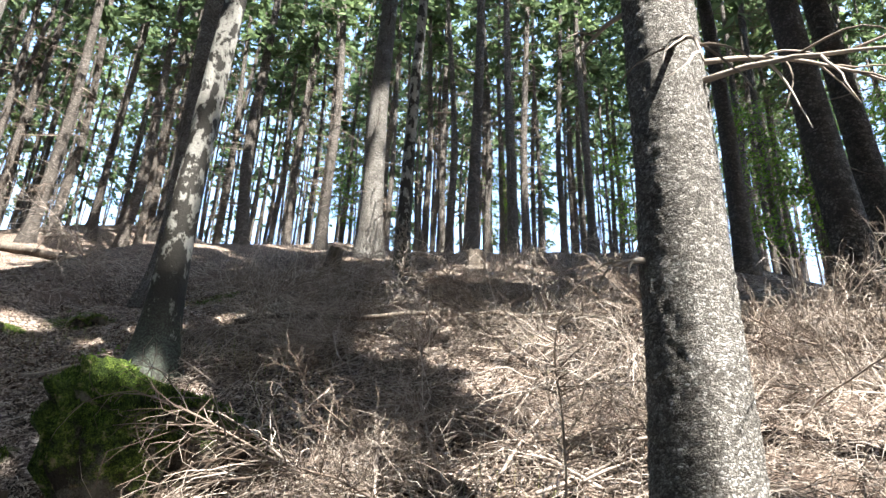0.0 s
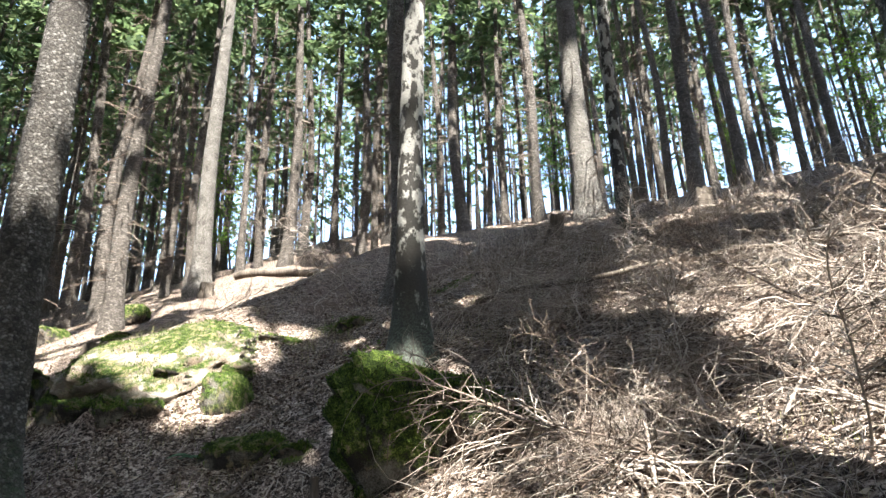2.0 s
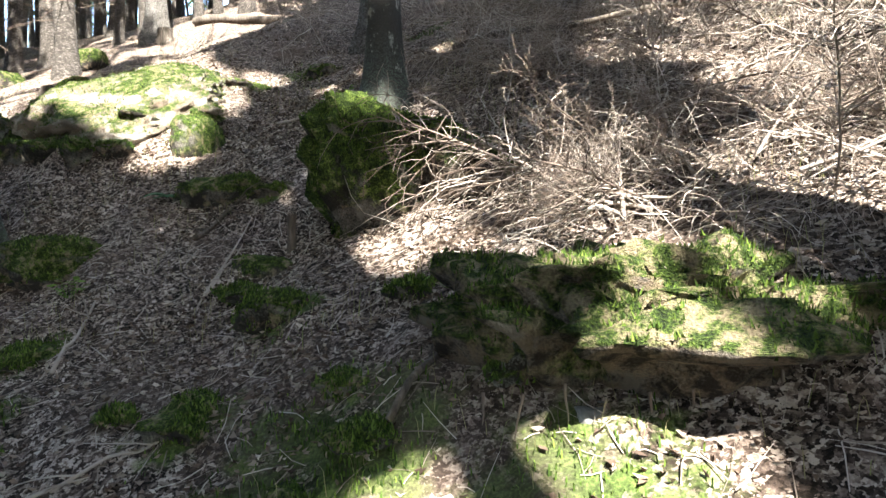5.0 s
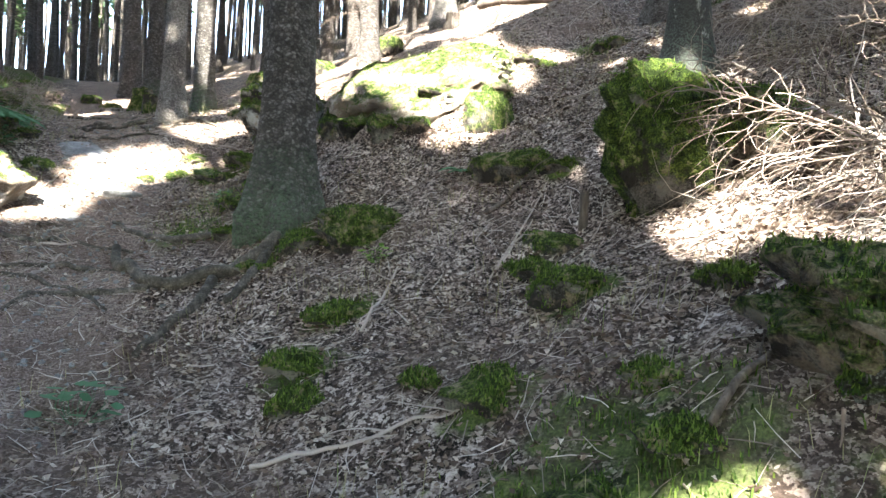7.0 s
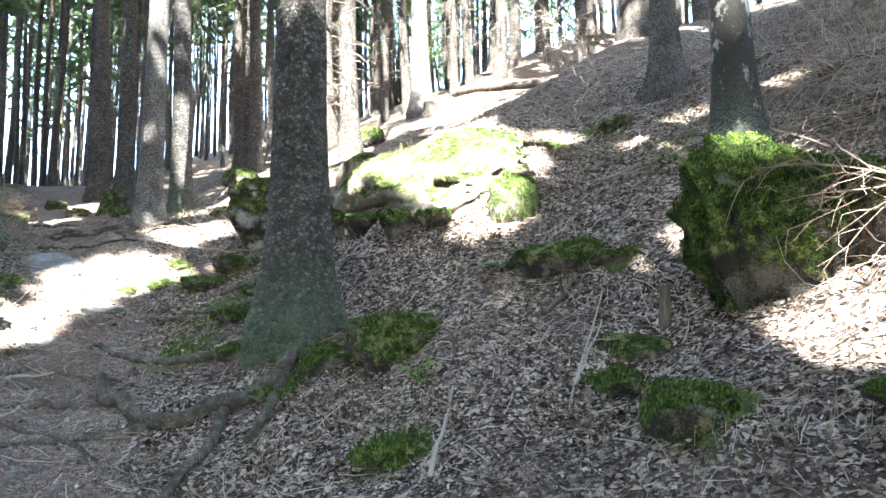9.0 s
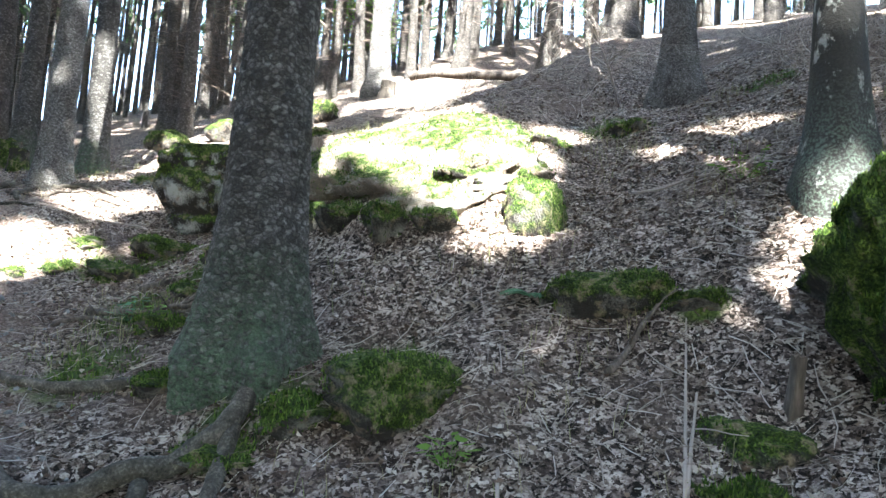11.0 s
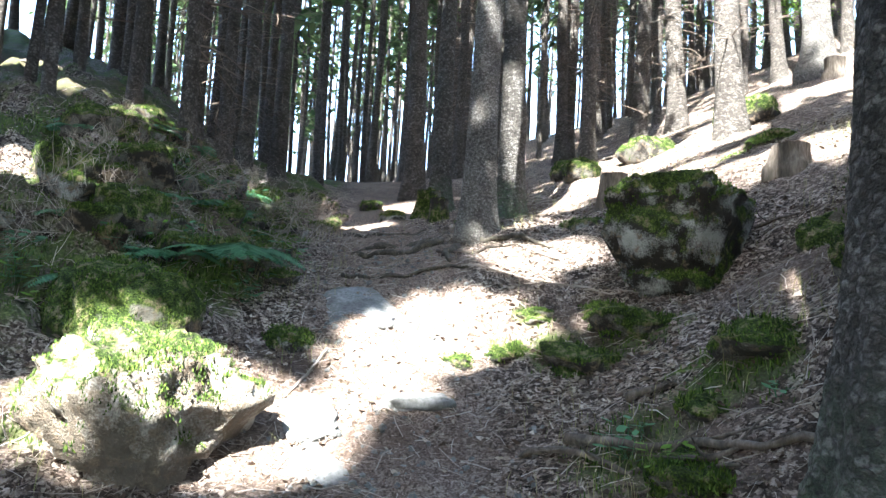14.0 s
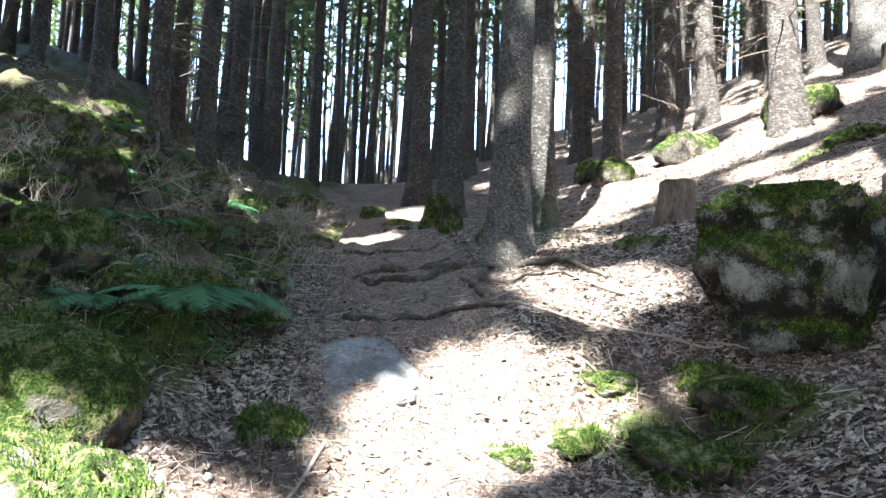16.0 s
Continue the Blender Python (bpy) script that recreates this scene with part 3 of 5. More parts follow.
near_tree("spruce_tree", "thick spruce with dry twigs hanging round its foot", -1.41, 12.25, 0.47, 24, 15, BARK_SUNLIT, 9, 2.4, twigs=90, twig_reach=1.1, twig_low=0.3)
near_tree("spruce_tree", "spruce with exposed roots and dry twigs at its foot", -4.0, 9.4, 0.35, 22, 16, BARK_SUNLIT, 9, 2.2, twigs=70, twig_reach=0.8, flare=1.9, twig_low=0.2, lobes=7)
near_tree("spruce_tree", "straight spruce with a sun-flecked trunk beside the trail", -10.4, 5.9, 0.33, 24, 17, BARK_SUNLIT, 10, 2.2, (-0.15, 0), twigs=6, twig_reach=0.4, flare=1.5, lobes=5, twig_low=4)
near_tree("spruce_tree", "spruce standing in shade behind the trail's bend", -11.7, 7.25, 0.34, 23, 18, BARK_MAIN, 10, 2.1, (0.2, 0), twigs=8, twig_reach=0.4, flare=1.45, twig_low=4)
near_tree("spruce_tree", "spruce with a moss-covered foot beside the trail", -14.7, 7.9, 0.33, 23, 19, BARK_MAIN, 10, 2.1, twigs=8, flare=1.8, twig_low=3)
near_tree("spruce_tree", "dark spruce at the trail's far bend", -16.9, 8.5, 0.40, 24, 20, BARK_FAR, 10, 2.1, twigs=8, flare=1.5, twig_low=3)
near_tree("spruce_tree", "spruce half in sun on the open slope", -11.4, 13.7, 0.46, 24, 21, BARK_SUNLIT, 10, 2.2, twigs=10, flare=1.6, twig_low=3)
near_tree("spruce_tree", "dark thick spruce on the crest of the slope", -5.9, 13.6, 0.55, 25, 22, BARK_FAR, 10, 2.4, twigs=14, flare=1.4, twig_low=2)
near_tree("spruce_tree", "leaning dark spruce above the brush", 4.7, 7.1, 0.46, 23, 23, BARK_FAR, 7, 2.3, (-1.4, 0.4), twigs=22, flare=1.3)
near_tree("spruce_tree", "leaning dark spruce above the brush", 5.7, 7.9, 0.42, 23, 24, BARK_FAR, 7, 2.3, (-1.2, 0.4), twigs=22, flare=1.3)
near_tree("spruce_tree", "spruce with dry twigs behind the brush", 5.5, 11.6, 0.38, 23, 25, BARK_FAR, 7, 2.3, twigs=22, flare=1.3)

# forest trees: six grown once, then copied
KINDS, KIND_AXES = [], []
for k in range(6):
    me, axis, radius = trunk_mesh("trunk", 40 + k, 23, 0.30, (0.3 * (k - 2.5), 0.2 * (k % 3 - 1)), 12, 26, 1.45, 0.4, 4, 0.06, 0.14)
    KINDS.append((me, crown_mesh("crown", 60 + k, 23, 7.0 + 1.0 * k, 1.7, 44, 8, None, axis, size=0.95),
                  dead_twigs_mesh("bare_bough", 80 + k, 1.2, 9.5, 95, 1.1, axis, radius, 1.1)))
    KIND_AXES.append(axis)
    me.materials.append(BARK_FAR)
    KINDS[k][1].materials.append(NEEDLES)
    KINDS[k][2].materials.append(TWIG_DARK)
forest_rng = random.Random(5)


def forest_tree(x, y, dia, group):
    me, crown, twigs = KINDS[forest_rng.randrange(6)]
    s = forest_rng.uniform(0.85, 1.12)
    TREES.append((x, y))
    root = thing("spruce_tree", "tall slender spruce with bare lower trunk in the forest", "tree", pose(x, y, float(gz(x, y)) - 0.05, 0, 0, forest_rng.uniform(0, 360)), group)
    k = dia / 0.30
    part("trunk", me, None, root, at=Matrix.Diagonal((k, k, s, 1)))
    part("crown", crown, None, root, at=Matrix.Diagonal((s, s, s, 1)))
    tagged(part("bare_bough", twigs, None, root, at=Matrix.Diagonal((s, s, s, 1))), kind="stuff")


SLOPE_TREES = [(-10.7, 10.4, 0.40), (-12.7, 17, 0.24), (-13.3, 18.8, 0.26), (-11.1, 20.1, 0.26), (-5.6, 17.7, 0.36), (-7.7, 21.6, 0.26), (-6.8, 24.8, 0.25), (-5.9, 24, 0.28), (-3.6, 18.8, 0.34),
               (0.7, 15.9, 0.36), (0, 23.1, 0.28), (-0.7, 23.1, 0.28), (1.6, 22.9, 0.26), (2.1, 19, 0.34), (2.7, 20.4, 0.3), (4.7, 20, 0.3), (-14.9, 12.9, 0.35), (-14.9, 16.3, 0.25), (5.4, 24, 0.24), (5.4, 22.2, 0.26)]
SLOPE_TREES += [(9.1, 16.9, 0.25), (4.3, 22.4, 0.26), (-11.4, 17.5, 0.36), (-12.5, 20.3, 0.34), (-11.2, 24, 0.36), (-14.2, 13.3, 0.4), (-17.2, 12.9, 0.28), (-18.2, 14.7, 0.28), (-13.6, 15.9, 0.3), (-14.3, 10.9, 0.3), (-17, 12.5, 0.3), (-9.3, 18.3, 0.36)]
for x, y, dia in SLOPE_TREES:
    forest_tree(x, y, dia, "trees on the slope")
for x, y, dia in [(-13.75, 3.5, 0.22), (-14.6, 2.9, 0.2), (-18.5, 5.4, 0.34), (-19.1, 6.3, 0.34), (-20.4, 5.2, 0.3), (-21.1, 6.6, 0.26), (-17.9, 4.3, 0.3), (-16.6, 4.6, 0.26), (-22.3, 2.1, 0.3), (-19.5, 3.0, 0.28)]:
    forest_tree(x, y, dia, "trees on the bank")


def fill_forest(n, group, x0, x1, y0, y1, gap, dia0, dia1, ok):
    made = tries = 0
    while made < n and tries < 40000:
        tries += 1
        x, y = forest_rng.uniform(x0, x1), forest_rng.uniform(y0, y1)
        if ok(x, y) and all((x - a) ** 2 + (y - b) ** 2 > gap * gap for a, b in TREES):
            forest_tree(x, y, forest_rng.uniform(dia0, dia1), group)
            made += 1


def uphill(x, y):
    return math.hypot(x, y) > 20 and math.hypot(x + 5, y - 3) > 14.5 and (y > 14 or x < -19) and to_path(x, y) > 1.3 and y > 0.55 * (x + 4) - 4


fill_forest(125, "forest uphill", -30, 16, 4, 32, 1.35, 0.18, 0.32, uphill)
far_trunks, far_crowns, far_spots = Geo(), Geo(), list(TREES)
FAR_KINDS = []
for k in range(5):
    me, axis, radius = trunk_mesh("far_trunk", 140 + k, 23, 0.28, (0.3 * (k - 2), 0.2), 7, 10, 1.3, 0.4, 3, 0.06, 0.14)
    cr = crown_mesh("far_crown", 160 + k, 23, 3.6 + 1.5 * k, 1.5, 25, 6, None, axis, size=1.1)
    FAR_KINDS.append([(np.array([v.co[:] for v in q.vertices]), [tuple(p.vertices) for p in q.polygons]) for q in (me, cr)])


def far_forest(n, x0, x1, y0, y1, gap, ok):
    made = tries = 0
    while made < n and tries < 30000:
        tries += 1
        x, y = forest_rng.uniform(x0, x1), forest_rng.uniform(y0, y1)
        if ok(x, y) and all((x - a) ** 2 + (y - b) ** 2 > gap * gap for a, b in far_spots):
            far_spots.append((x, y))
            a, s, q = forest_rng.uniform(0, 6.28), forest_rng.uniform(0.85, 1.15), forest_rng.uniform(0.45, 0.85)
            turn = np.array(((math.cos(a), -math.sin(a), 0), (math.sin(a), math.cos(a), 0), (0, 0, 1)))
            (tv, tf), (cv, cf) = FAR_KINDS[forest_rng.randrange(5)]
            here = np.array((x, y, float(gz(x, y)) - 0.05))
            far_trunks.add((tv * (q, q, s)) @ turn.T + here, tf)
            far_crowns.add((cv * s) @ turn.T + here, cf)
            made += 1


far_forest(200, -52, -19.5, 2, 30, 1.05, lambda x, y: to_path(x, y) > 1.0 or x < -22)
far_forest(270, -50, 28, 25, 52, 1.25, lambda x, y: True)
far_forest(18, -27, -13.5, 0.3, 4.2, 1.2, lambda x, y: y < 3.9 + 0.46 * (-8.3 - x) - 3.2)
wood = thing("far_forest", "dense far spruce forest of slender trunks", "forest", pose(0, 0, 0), kind="stuff")
tagged(part("trunks", far_trunks.mesh("trunks"), BARK_FAR, wood), kind="stuff")
tagged(part("crowns", far_crowns.mesh("crowns", False), NEEDLES, wood), kind="stuff")
fill_forest(14, "forest beside the slope", 7, 22, 9, 24, 1.8, 0.2, 0.34, lambda x, y: math.hypot(x, y) > 11)

# spruces added out of view behind the walker so their crowns shade the slope
shade_rng = random.Random(9)
for row in range(-4, 9):
    for colm in range(16):
        x, y = -30.5 + colm * 3.0 + shade_rng.uniform(-0.9, 0.9) + (row % 2) * 1.4, -0.4 - row * 2.6 + shade_rng.uniform(-0.7, 0.7)
        stem = np.array([KIND_AXES[(row + colm) % 6](k / 1.3) * (1.1, 1.1, 1.3) for k in np.arange(0, 32, 0.6)])
        home_x, home_y = x, y
        # stem is moved about until it shades no chosen sun pool
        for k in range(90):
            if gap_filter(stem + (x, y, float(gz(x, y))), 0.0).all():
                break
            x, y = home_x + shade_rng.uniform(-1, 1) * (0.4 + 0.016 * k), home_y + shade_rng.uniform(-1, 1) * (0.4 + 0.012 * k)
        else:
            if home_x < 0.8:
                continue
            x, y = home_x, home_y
        if x < -21 or (-15 < x < -8 and y > -1.6):
            continue
        beside = x > 0.85 * y + 2.8 and x > 3.2
        if not beside and ((y > -1.7 and x > -9.5) or y > 0.6 or (-1.5 < x < 1.5 and y > -2.3)):
            continue
        # two stems stepped aside to leave sun pools open
        if (abs(x - 7.9) < 0.3 and abs(y + 6.5) < 0.3) or (abs(x - 4.6) < 0.4 and abs(y + 3.7) < 0.4):
            x += 1.0
        z, h = float(gz(x, y)), shade_rng.uniform(25, 30) + (7.0 if y > -7 else 0.0)
        root = thing("spruce_tree", "tall spruce added out of view so its crown shades the trail", "tree", pose(x, y, z), "trees below the trail")
        part("trunk", KINDS[(row + colm) % 6][0], None, root, at=Matrix.Diagonal((1.1, 1.1, h / 23, 1)))
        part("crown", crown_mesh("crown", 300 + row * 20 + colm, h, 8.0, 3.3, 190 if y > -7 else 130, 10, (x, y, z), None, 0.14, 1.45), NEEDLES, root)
# two more added out of view over ground that still lacked shade
for x, y, h, k in ((0.3, -3.1, 27, 0), (2.75, -2.2, 28, 1)):
    z = float(gz(x, y))
    root = thing("spruce_tree", "tall spruce added out of view so its crown shades the trail", "tree", pose(x, y, z), "trees below the trail")
    part("trunk", KINDS[k][0], None, root, at=Matrix.Diagonal((1.1, 1.1, h / 23, 1)))
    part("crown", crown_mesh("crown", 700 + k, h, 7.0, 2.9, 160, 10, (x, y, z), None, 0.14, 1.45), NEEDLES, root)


# ---- rocks ----
def boulder_mesh(name, seed, half, blocky=0.75, wild=0.16, level=4, undercut=0.0, strata=0.0):
    bm = bmesh.new()
    bmesh.ops.create_icosphere(bm, subdivisions=level, radius=1.0)
    off = Vector((seed * 3.1, seed * 1.7, seed * 0.9))
    for v in bm.verts:
        c = v.co.copy()
        c = Vector([math.copysign(abs(k) ** blocky, k) for k in c])
        n = noise.noise(v.co * 1.3 + off) * wild * 1.5 - abs(noise.noise(v.co * 2.6 + off)) * wild * 1.3 + abs(noise.noise(v.co * 5.5 + off)) * wild * 0.8 - abs(noise.noise(v.co * 11 + off)) * wild * 0.5 + noise.noise(v.co * 22 + off) * wild * 0.2 + wild * 0.3
        c *= 1 + n
        slim = 1 - undercut * max(0.0, min(1.0, 0.25 - c.z))
        slim += strata * noise.noise(Vector((seed, v.co.x * 0.7, c.z * 3.4))) * (1.0 if abs(c.z) < 0.85 else 0.3)
        c.x, c.y = c.x * slim, c.y * slim
        v.co = Vector((c.x * half[0], c.y * half[1], c.z * half[2]))
    me = bpy.data.meshes.new(name)
    bm.to_mesh(me)
    bm.free()
    me.polygons.foreach_set("use_smooth", [True] * len(me.polygons))
    return me


def tuft_mesh(name, points, rng, low, high):
    """Little upright moss shoots, three faces each."""
    g = Geo()
    for p in points:
        h, r = rng.uniform(low, high), rng.uniform(0.003, 0.007)
        a = rng.uniform(0, 6.28)
        base = [(p[0] + r * math.cos(a + k * 2.094), p[1] + r * math.sin(a + k * 2.094), p[2] - 0.006) for k in range(3)]
        g.add(base + [(p[0] + rng.uniform(-0.6, 0.6) * h, p[1] + rng.uniform(-0.6, 0.6) * h, p[2] + h)], [(0, 1, 3), (1, 2, 3), (2, 0, 3)])
    return g.mesh(name, False)


def boulder(label, x, y, z, half, turn, seed, material, tufts=0, tilt=(0, 0), blocky=0.75, wild=0.16, level=4, name="boulder", category="rock", group="", tuft_high=0.02, undercut=0.0, strata=0.0):
    z = gr(x, y) - 0.55 * half[2] if z is None else z
    root = thing(name, label, category, pose(x, y, z, tilt[0], tilt[1], turn), group)
    me = boulder_mesh("stone", seed, half, blocky, wild, level, undercut, strata)
    part("stone", me, material, root)
    if tufts:
        rng = random.Random(seed)
        m = pose(0, 0, 0, tilt[0], tilt[1], turn).to_3x3()
        tops = [p.center.copy() for p in me.polygons if (m @ p.normal).z > 0.15 and noise.noise(p.center * 4 + Vector((seed, 0, 0))) > -0.15]
        spread = [rng.choice(tops) + Vector([rng.uniform(-0.02, 0.02) for _ in range(3)]) for _ in range(tufts)] if tops else []
        if spread:
            tagged(part("moss", tuft_mesh("moss", spread, rng, 0.008, tuft_high), MOSS_TUFT, root), "bright green moss shoots", kind="stuff")
    return root


boulder("big block of rock capped with bright green moss", -1.98, 4.78, 1.93, (0.48, 0.45, 0.62), 14, 3, ROCK_CAP, 15000, (-4, 3), 0.48, 0.22, 5, tuft_high=0.026, undercut=0.45, strata=0.3)
boulder("low mossy shoulder of rock behind dry branches", -1.35, 4.85, None, (0.4, 0.34, 0.3), 30, 31, ROCK_LEDGE, 2500, (0, 8), 0.6, 0.2, 4)
slab = boulder("long overhanging rock slab with hanging moss over a dark hollow", -0.1, 3.0, 1.12, (0.74, 0.46, 0.40), 8, 7, ROCK_LEDGE, 9000, (8, 0), 0.68, 0.38, 5, tuft_high=0.03, undercut=1.0, strata=0.4)
slab_rng = np.random.default_rng(4)
for k in range(9):
    root_line = bend(slab_rng, (-0.68 + 0.14 * k, -0.44 + 0.03 * slab_rng.normal(), -0.02 + 0.05 * slab_rng.normal()), (0.05 * slab_rng.normal(), 0.05, -1), slab_rng.uniform(0.1, 0.3), 6, 0.5, 0.6)
    g = Geo()
    g.add(*tube(root_line, np.linspace(0.007, 0.002, 7), 5))
    part("hanging_root", g.mesh("hanging_root"), TWIG_DARK, slab, "thin brown root hanging over the hollow")
boulder("pale bare stone set in the mossy overhang", -0.66, 2.72, 1.15, (0.09, 0.09, 0.13), 10, 33, ROCK_BARE, 250, (-8, 8), 0.5, 0.28, 4)
boulder("pale broken stone in the hollow below the overhang", -0.3, 2.68, 0.9, (0.13, 0.07, 0.06), 30, 34, STONE, 0, (0, 12), 0.6, 0.25, 3)
boulder("square boulder with moss and pale bare patches", -7.88, 6.0, 3.0, (0.40, 0.38, 0.46), 21, 9, ROCK_BARE, 3200, (0, 4), 0.46, 0.2, 5, undercut=0.2, strata=0.2)
boulder("broad mound of rock under bright moss and dry litter", -5.4, 6.12, gr(-5.4, 6.12) - 0.1, (0.98, 1.02, 0.34), 10, 36, ROCK_MOUND, 5000, (31, 0), 1.0, 0.2, 5, tuft_high=0.024)
for k, (x, y, r) in enumerate([(-5.85, 5.15, 0.2), (-5.5, 5.08, 0.17), (-5.15, 5.12, 0.22), (-4.8, 5.2, 0.15), (-6.2, 5.5, 0.2), (-6.35, 6.0, 0.16), (-4.42, 5.95, 0.17)]):
    boulder("dark rock under the mossy mound's edge", x, y, gr(x, y) - 0.02, (r, r * 0.7, r * 0.75), k * 70, 130 + k, ROCK_MOSSY, int(3500 * r), (0, 0), 0.7, 0.3, 4, undercut=0.4, group="rocks under the mound")
for k, (x, y, r) in enumerate([(-5.3, 6.9, 0.24), (-5.75, 6.45, 0.2), (-4.9, 5.65, 0.2), (-5.55, 5.5, 0.2), (-4.85, 6.5, 0.16), (-5.2, 6.1, 0.13), (-5.95, 5.85, 0.15), (-5.05, 7.25, 0.22), (-4.6, 6.15, 0.16)]):
    boulder("cushion of bright moss on the sunlit mound", x, y, gr(x, y) - 0.3 * r, (r * 1.35, r * 1.0, r * 0.4), k * 53, 150 + k, ROCK_MOSSY, int(6000 * r), blocky=1.0, wild=0.42, level=3, name="moss_cushion", category="moss", group="moss cushions", tuft_high=0.026)
boulder("dark moss-covered rock at the mound's foot", -3.5, 4.98, 2.02, (0.36, 0.26, 0.22), 20, 14, ROCK_MOSSY, 1400)
boulder("dark mossy rock beside the sunlit mound", -4.22, 5.62, 2.62, (0.2, 0.28, 0.30), 10, 15, ROCK_MOSSY, 900)
boulder("low mossy rock beside the spruce's foot", -4.25, 4.12, 1.52, (0.30, 0.44, 0.20), -20, 16, ROCK_MOSSY, 2200)
boulder("small slab with bright moss among dry leaves", -2.2, 3.58, 1.22, (0.2, 0.24, 0.13), 30, 17, ROCK_MOSSY, 1200)
boulder("dark rock edge over a small hollow", -2.72, 4.3, 1.42, (0.24, 0.16, 0.15), 12, 18, ROCK_MOSSY, 500)
boulder("sunlit mossy rock beside the trail", -8.14, 2.46, 1.74, (0.5, 0.46, 0.44), 30, 19, ROCK_MOUND, 5000, (0, -4), 0.8, 0.2, 5, undercut=0.25, strata=0.1)
boulder("rounded moss-covered boulder on the bank", -9.1, 2.42, 2.25, (0.48, 0.42, 0.34), 10, 20, ROCK_MOSSY, 3000, (0, 12), 0.85, 0.14)
boulder("dark stone below a cut stump", -9.4, 6.55, 3.2, (0.28, 0.2, 0.2), 30, 21, ROCK_HALF, 200)
boulder("dark mossy rock on the slope", -6.75, 6.3, 2.95, (0.25, 0.22, 0.2), 5, 22, ROCK_MOSSY, 500)
boulder("flat grey slab set in the trail", -9.05, 3.98, None, (0.36, 0.26, 0.06), 0, 23, STONE, 0, (12, 22), 0.55, 0.14)
boulder("stone with a mossy side at the trail's edge", -8.85, 3.42, None, (0.2, 0.17, 0.13), 0, 24, ROCK_HALF, 700)
boulder("small dark stone in the sunlit trail", -8.22, 4.35, None, (0.14, 0.09, 0.08), 20, 25, ROCK_MOSSY, 150)
boulder("pale flat stone in the trail", -8.05, 3.28, None, (0.24, 0.15, 0.07), 0, 26, STONE, 0, (10, 20), 0.6, wild=0.2)
boulder("pale flat stone in the trail", -7.65, 3.22, None, (0.2, 0.15, 0.06), 0, 27, STONE, 0, (10, 20), 0.6, wild=0.2)
boulder("pale flat stone in the trail", -7.9, 3.9, None, (0.2, 0.12, 0.06), 60, 28, STONE, 0, wild=0.2)
for k, (x, y, r) in enumerate([(-8.29, 5.02, 0.15), (-8.08, 4.68, 0.14), (-7.68, 5.42, 0.30), (-7.72, 4.98, 0.30), (-8.05, 5.45, 0.2), (-6.46, 5.12, 0.26), (-6.5, 4.66, 0.13), (-3.6, 3.22, 0.22), (-3.35, 2.72, 0.2), (-3.1, 2.5, 0.16),
                               (-2.14, 2.75, 0.2), (-2.56, 2.76, 0.13), (-1.4, 2.86, 0.14), (-1.2, 2.6, 0.16), (-1.4, 2.3, 0.2), (-0.7, 2.2, 0.24), (-4.85, 3.55, 0.22), (-4.6, 3.75, 0.2), (-2.69, 4.02, 0.2), (-3.02, 4.9, 0.14), (-1.35, 3.6, 0.16), (-5.6, 3.8, 0.2), (-6.3, 4.3, 0.22), (-9.2, 9.1, 0.3), (-4.9, 7.5, 0.25), (-4.3, 8.4, 0.3)]):
    boulder("low cushion of green moss on the forest floor", x, y, gr(x, y) - 0.2 * r, (r, r * 0.8, r * 0.42), k * 47, 40 + k, ROCK_MOSSY, int(5500 * r), blocky=1.0, wild=0.42, level=3, name="moss_cushion", category="moss", group="moss cushions", tuft_high=0.026)
for k, (x, y, r, pale) in enumerate([(-13.2, 3.85, 0.32, 1), (-12.1, 2.45, 0.4, 0), (-12.5, 2.6, 0.3, 1), (-11.3, 3.4, 0.3, 0), (-10.4, 3.35, 0.26, 0), (-10.9, 3.9, 0.22, 1), (-9.9, 3.35, 0.22, 0), (-12.6, 4.4, 0.26, 0), (-13.9, 4.65, 0.3, 0), (-10.3, 2.5, 0.34, 0),
                                     (-11.2, 2.6, 0.36, 0), (-11.7, 3.1, 0.28, 0), (-10.9, 2.1, 0.3, 0), (-9.9, 2.9, 0.2, 0), (-15.0, 5.3, 0.3, 0), (-16.6, 6.2, 0.3, 0), (-14.5, 6.9, 0.2, 1), (-16.0, 7.2, 0.24, 0), (-10.9, 11.0, 0.45, 0), (-12.0, 10.1, 0.4, 0), (-12.7, 9.4, 0.35, 0), (-13.6, 9.9, 0.35, 0), (-11.4, 6.5, 0.2, 1)]):
    boulder("weathered rock with moss on the shaded bank", x, y, gr(x, y) + 0.1 * r, (r, r * 0.8, r * 0.62), k * 61, 80 + k, ROCK_HALF if pale else ROCK_MOSSY, int(2500 * r), (0, 0), 0.7, 0.2, 4 if k < 8 else 3, group="rocks on the bank")


bank_rng = random.Random(17)
for k in range(46):
    x = bank_rng.uniform(-16.0, -9.2)
    y = 3.9 + 0.46 * (-8.3 - x) - bank_rng.uniform(0.75, 3.3)
    r = bank_rng.uniform(0.08, 0.24)
    boulder("weathered rock with moss on the shaded bank", x, y, gr(x, y) + 0.15 * r, (r, r * bank_rng.uniform(0.6, 1.0), r * bank_rng.uniform(0.4, 0.8)), k * 83, 220 + k, (ROCK_LEDGE, ROCK_MOSSY, ROCK_HALF)[k % 3], int(2500 * r), (bank_rng.uniform(-15, 15), bank_rng.uniform(-15, 15)), 0.55, 0.22, 3, group="rocks on the bank", undercut=0.3)


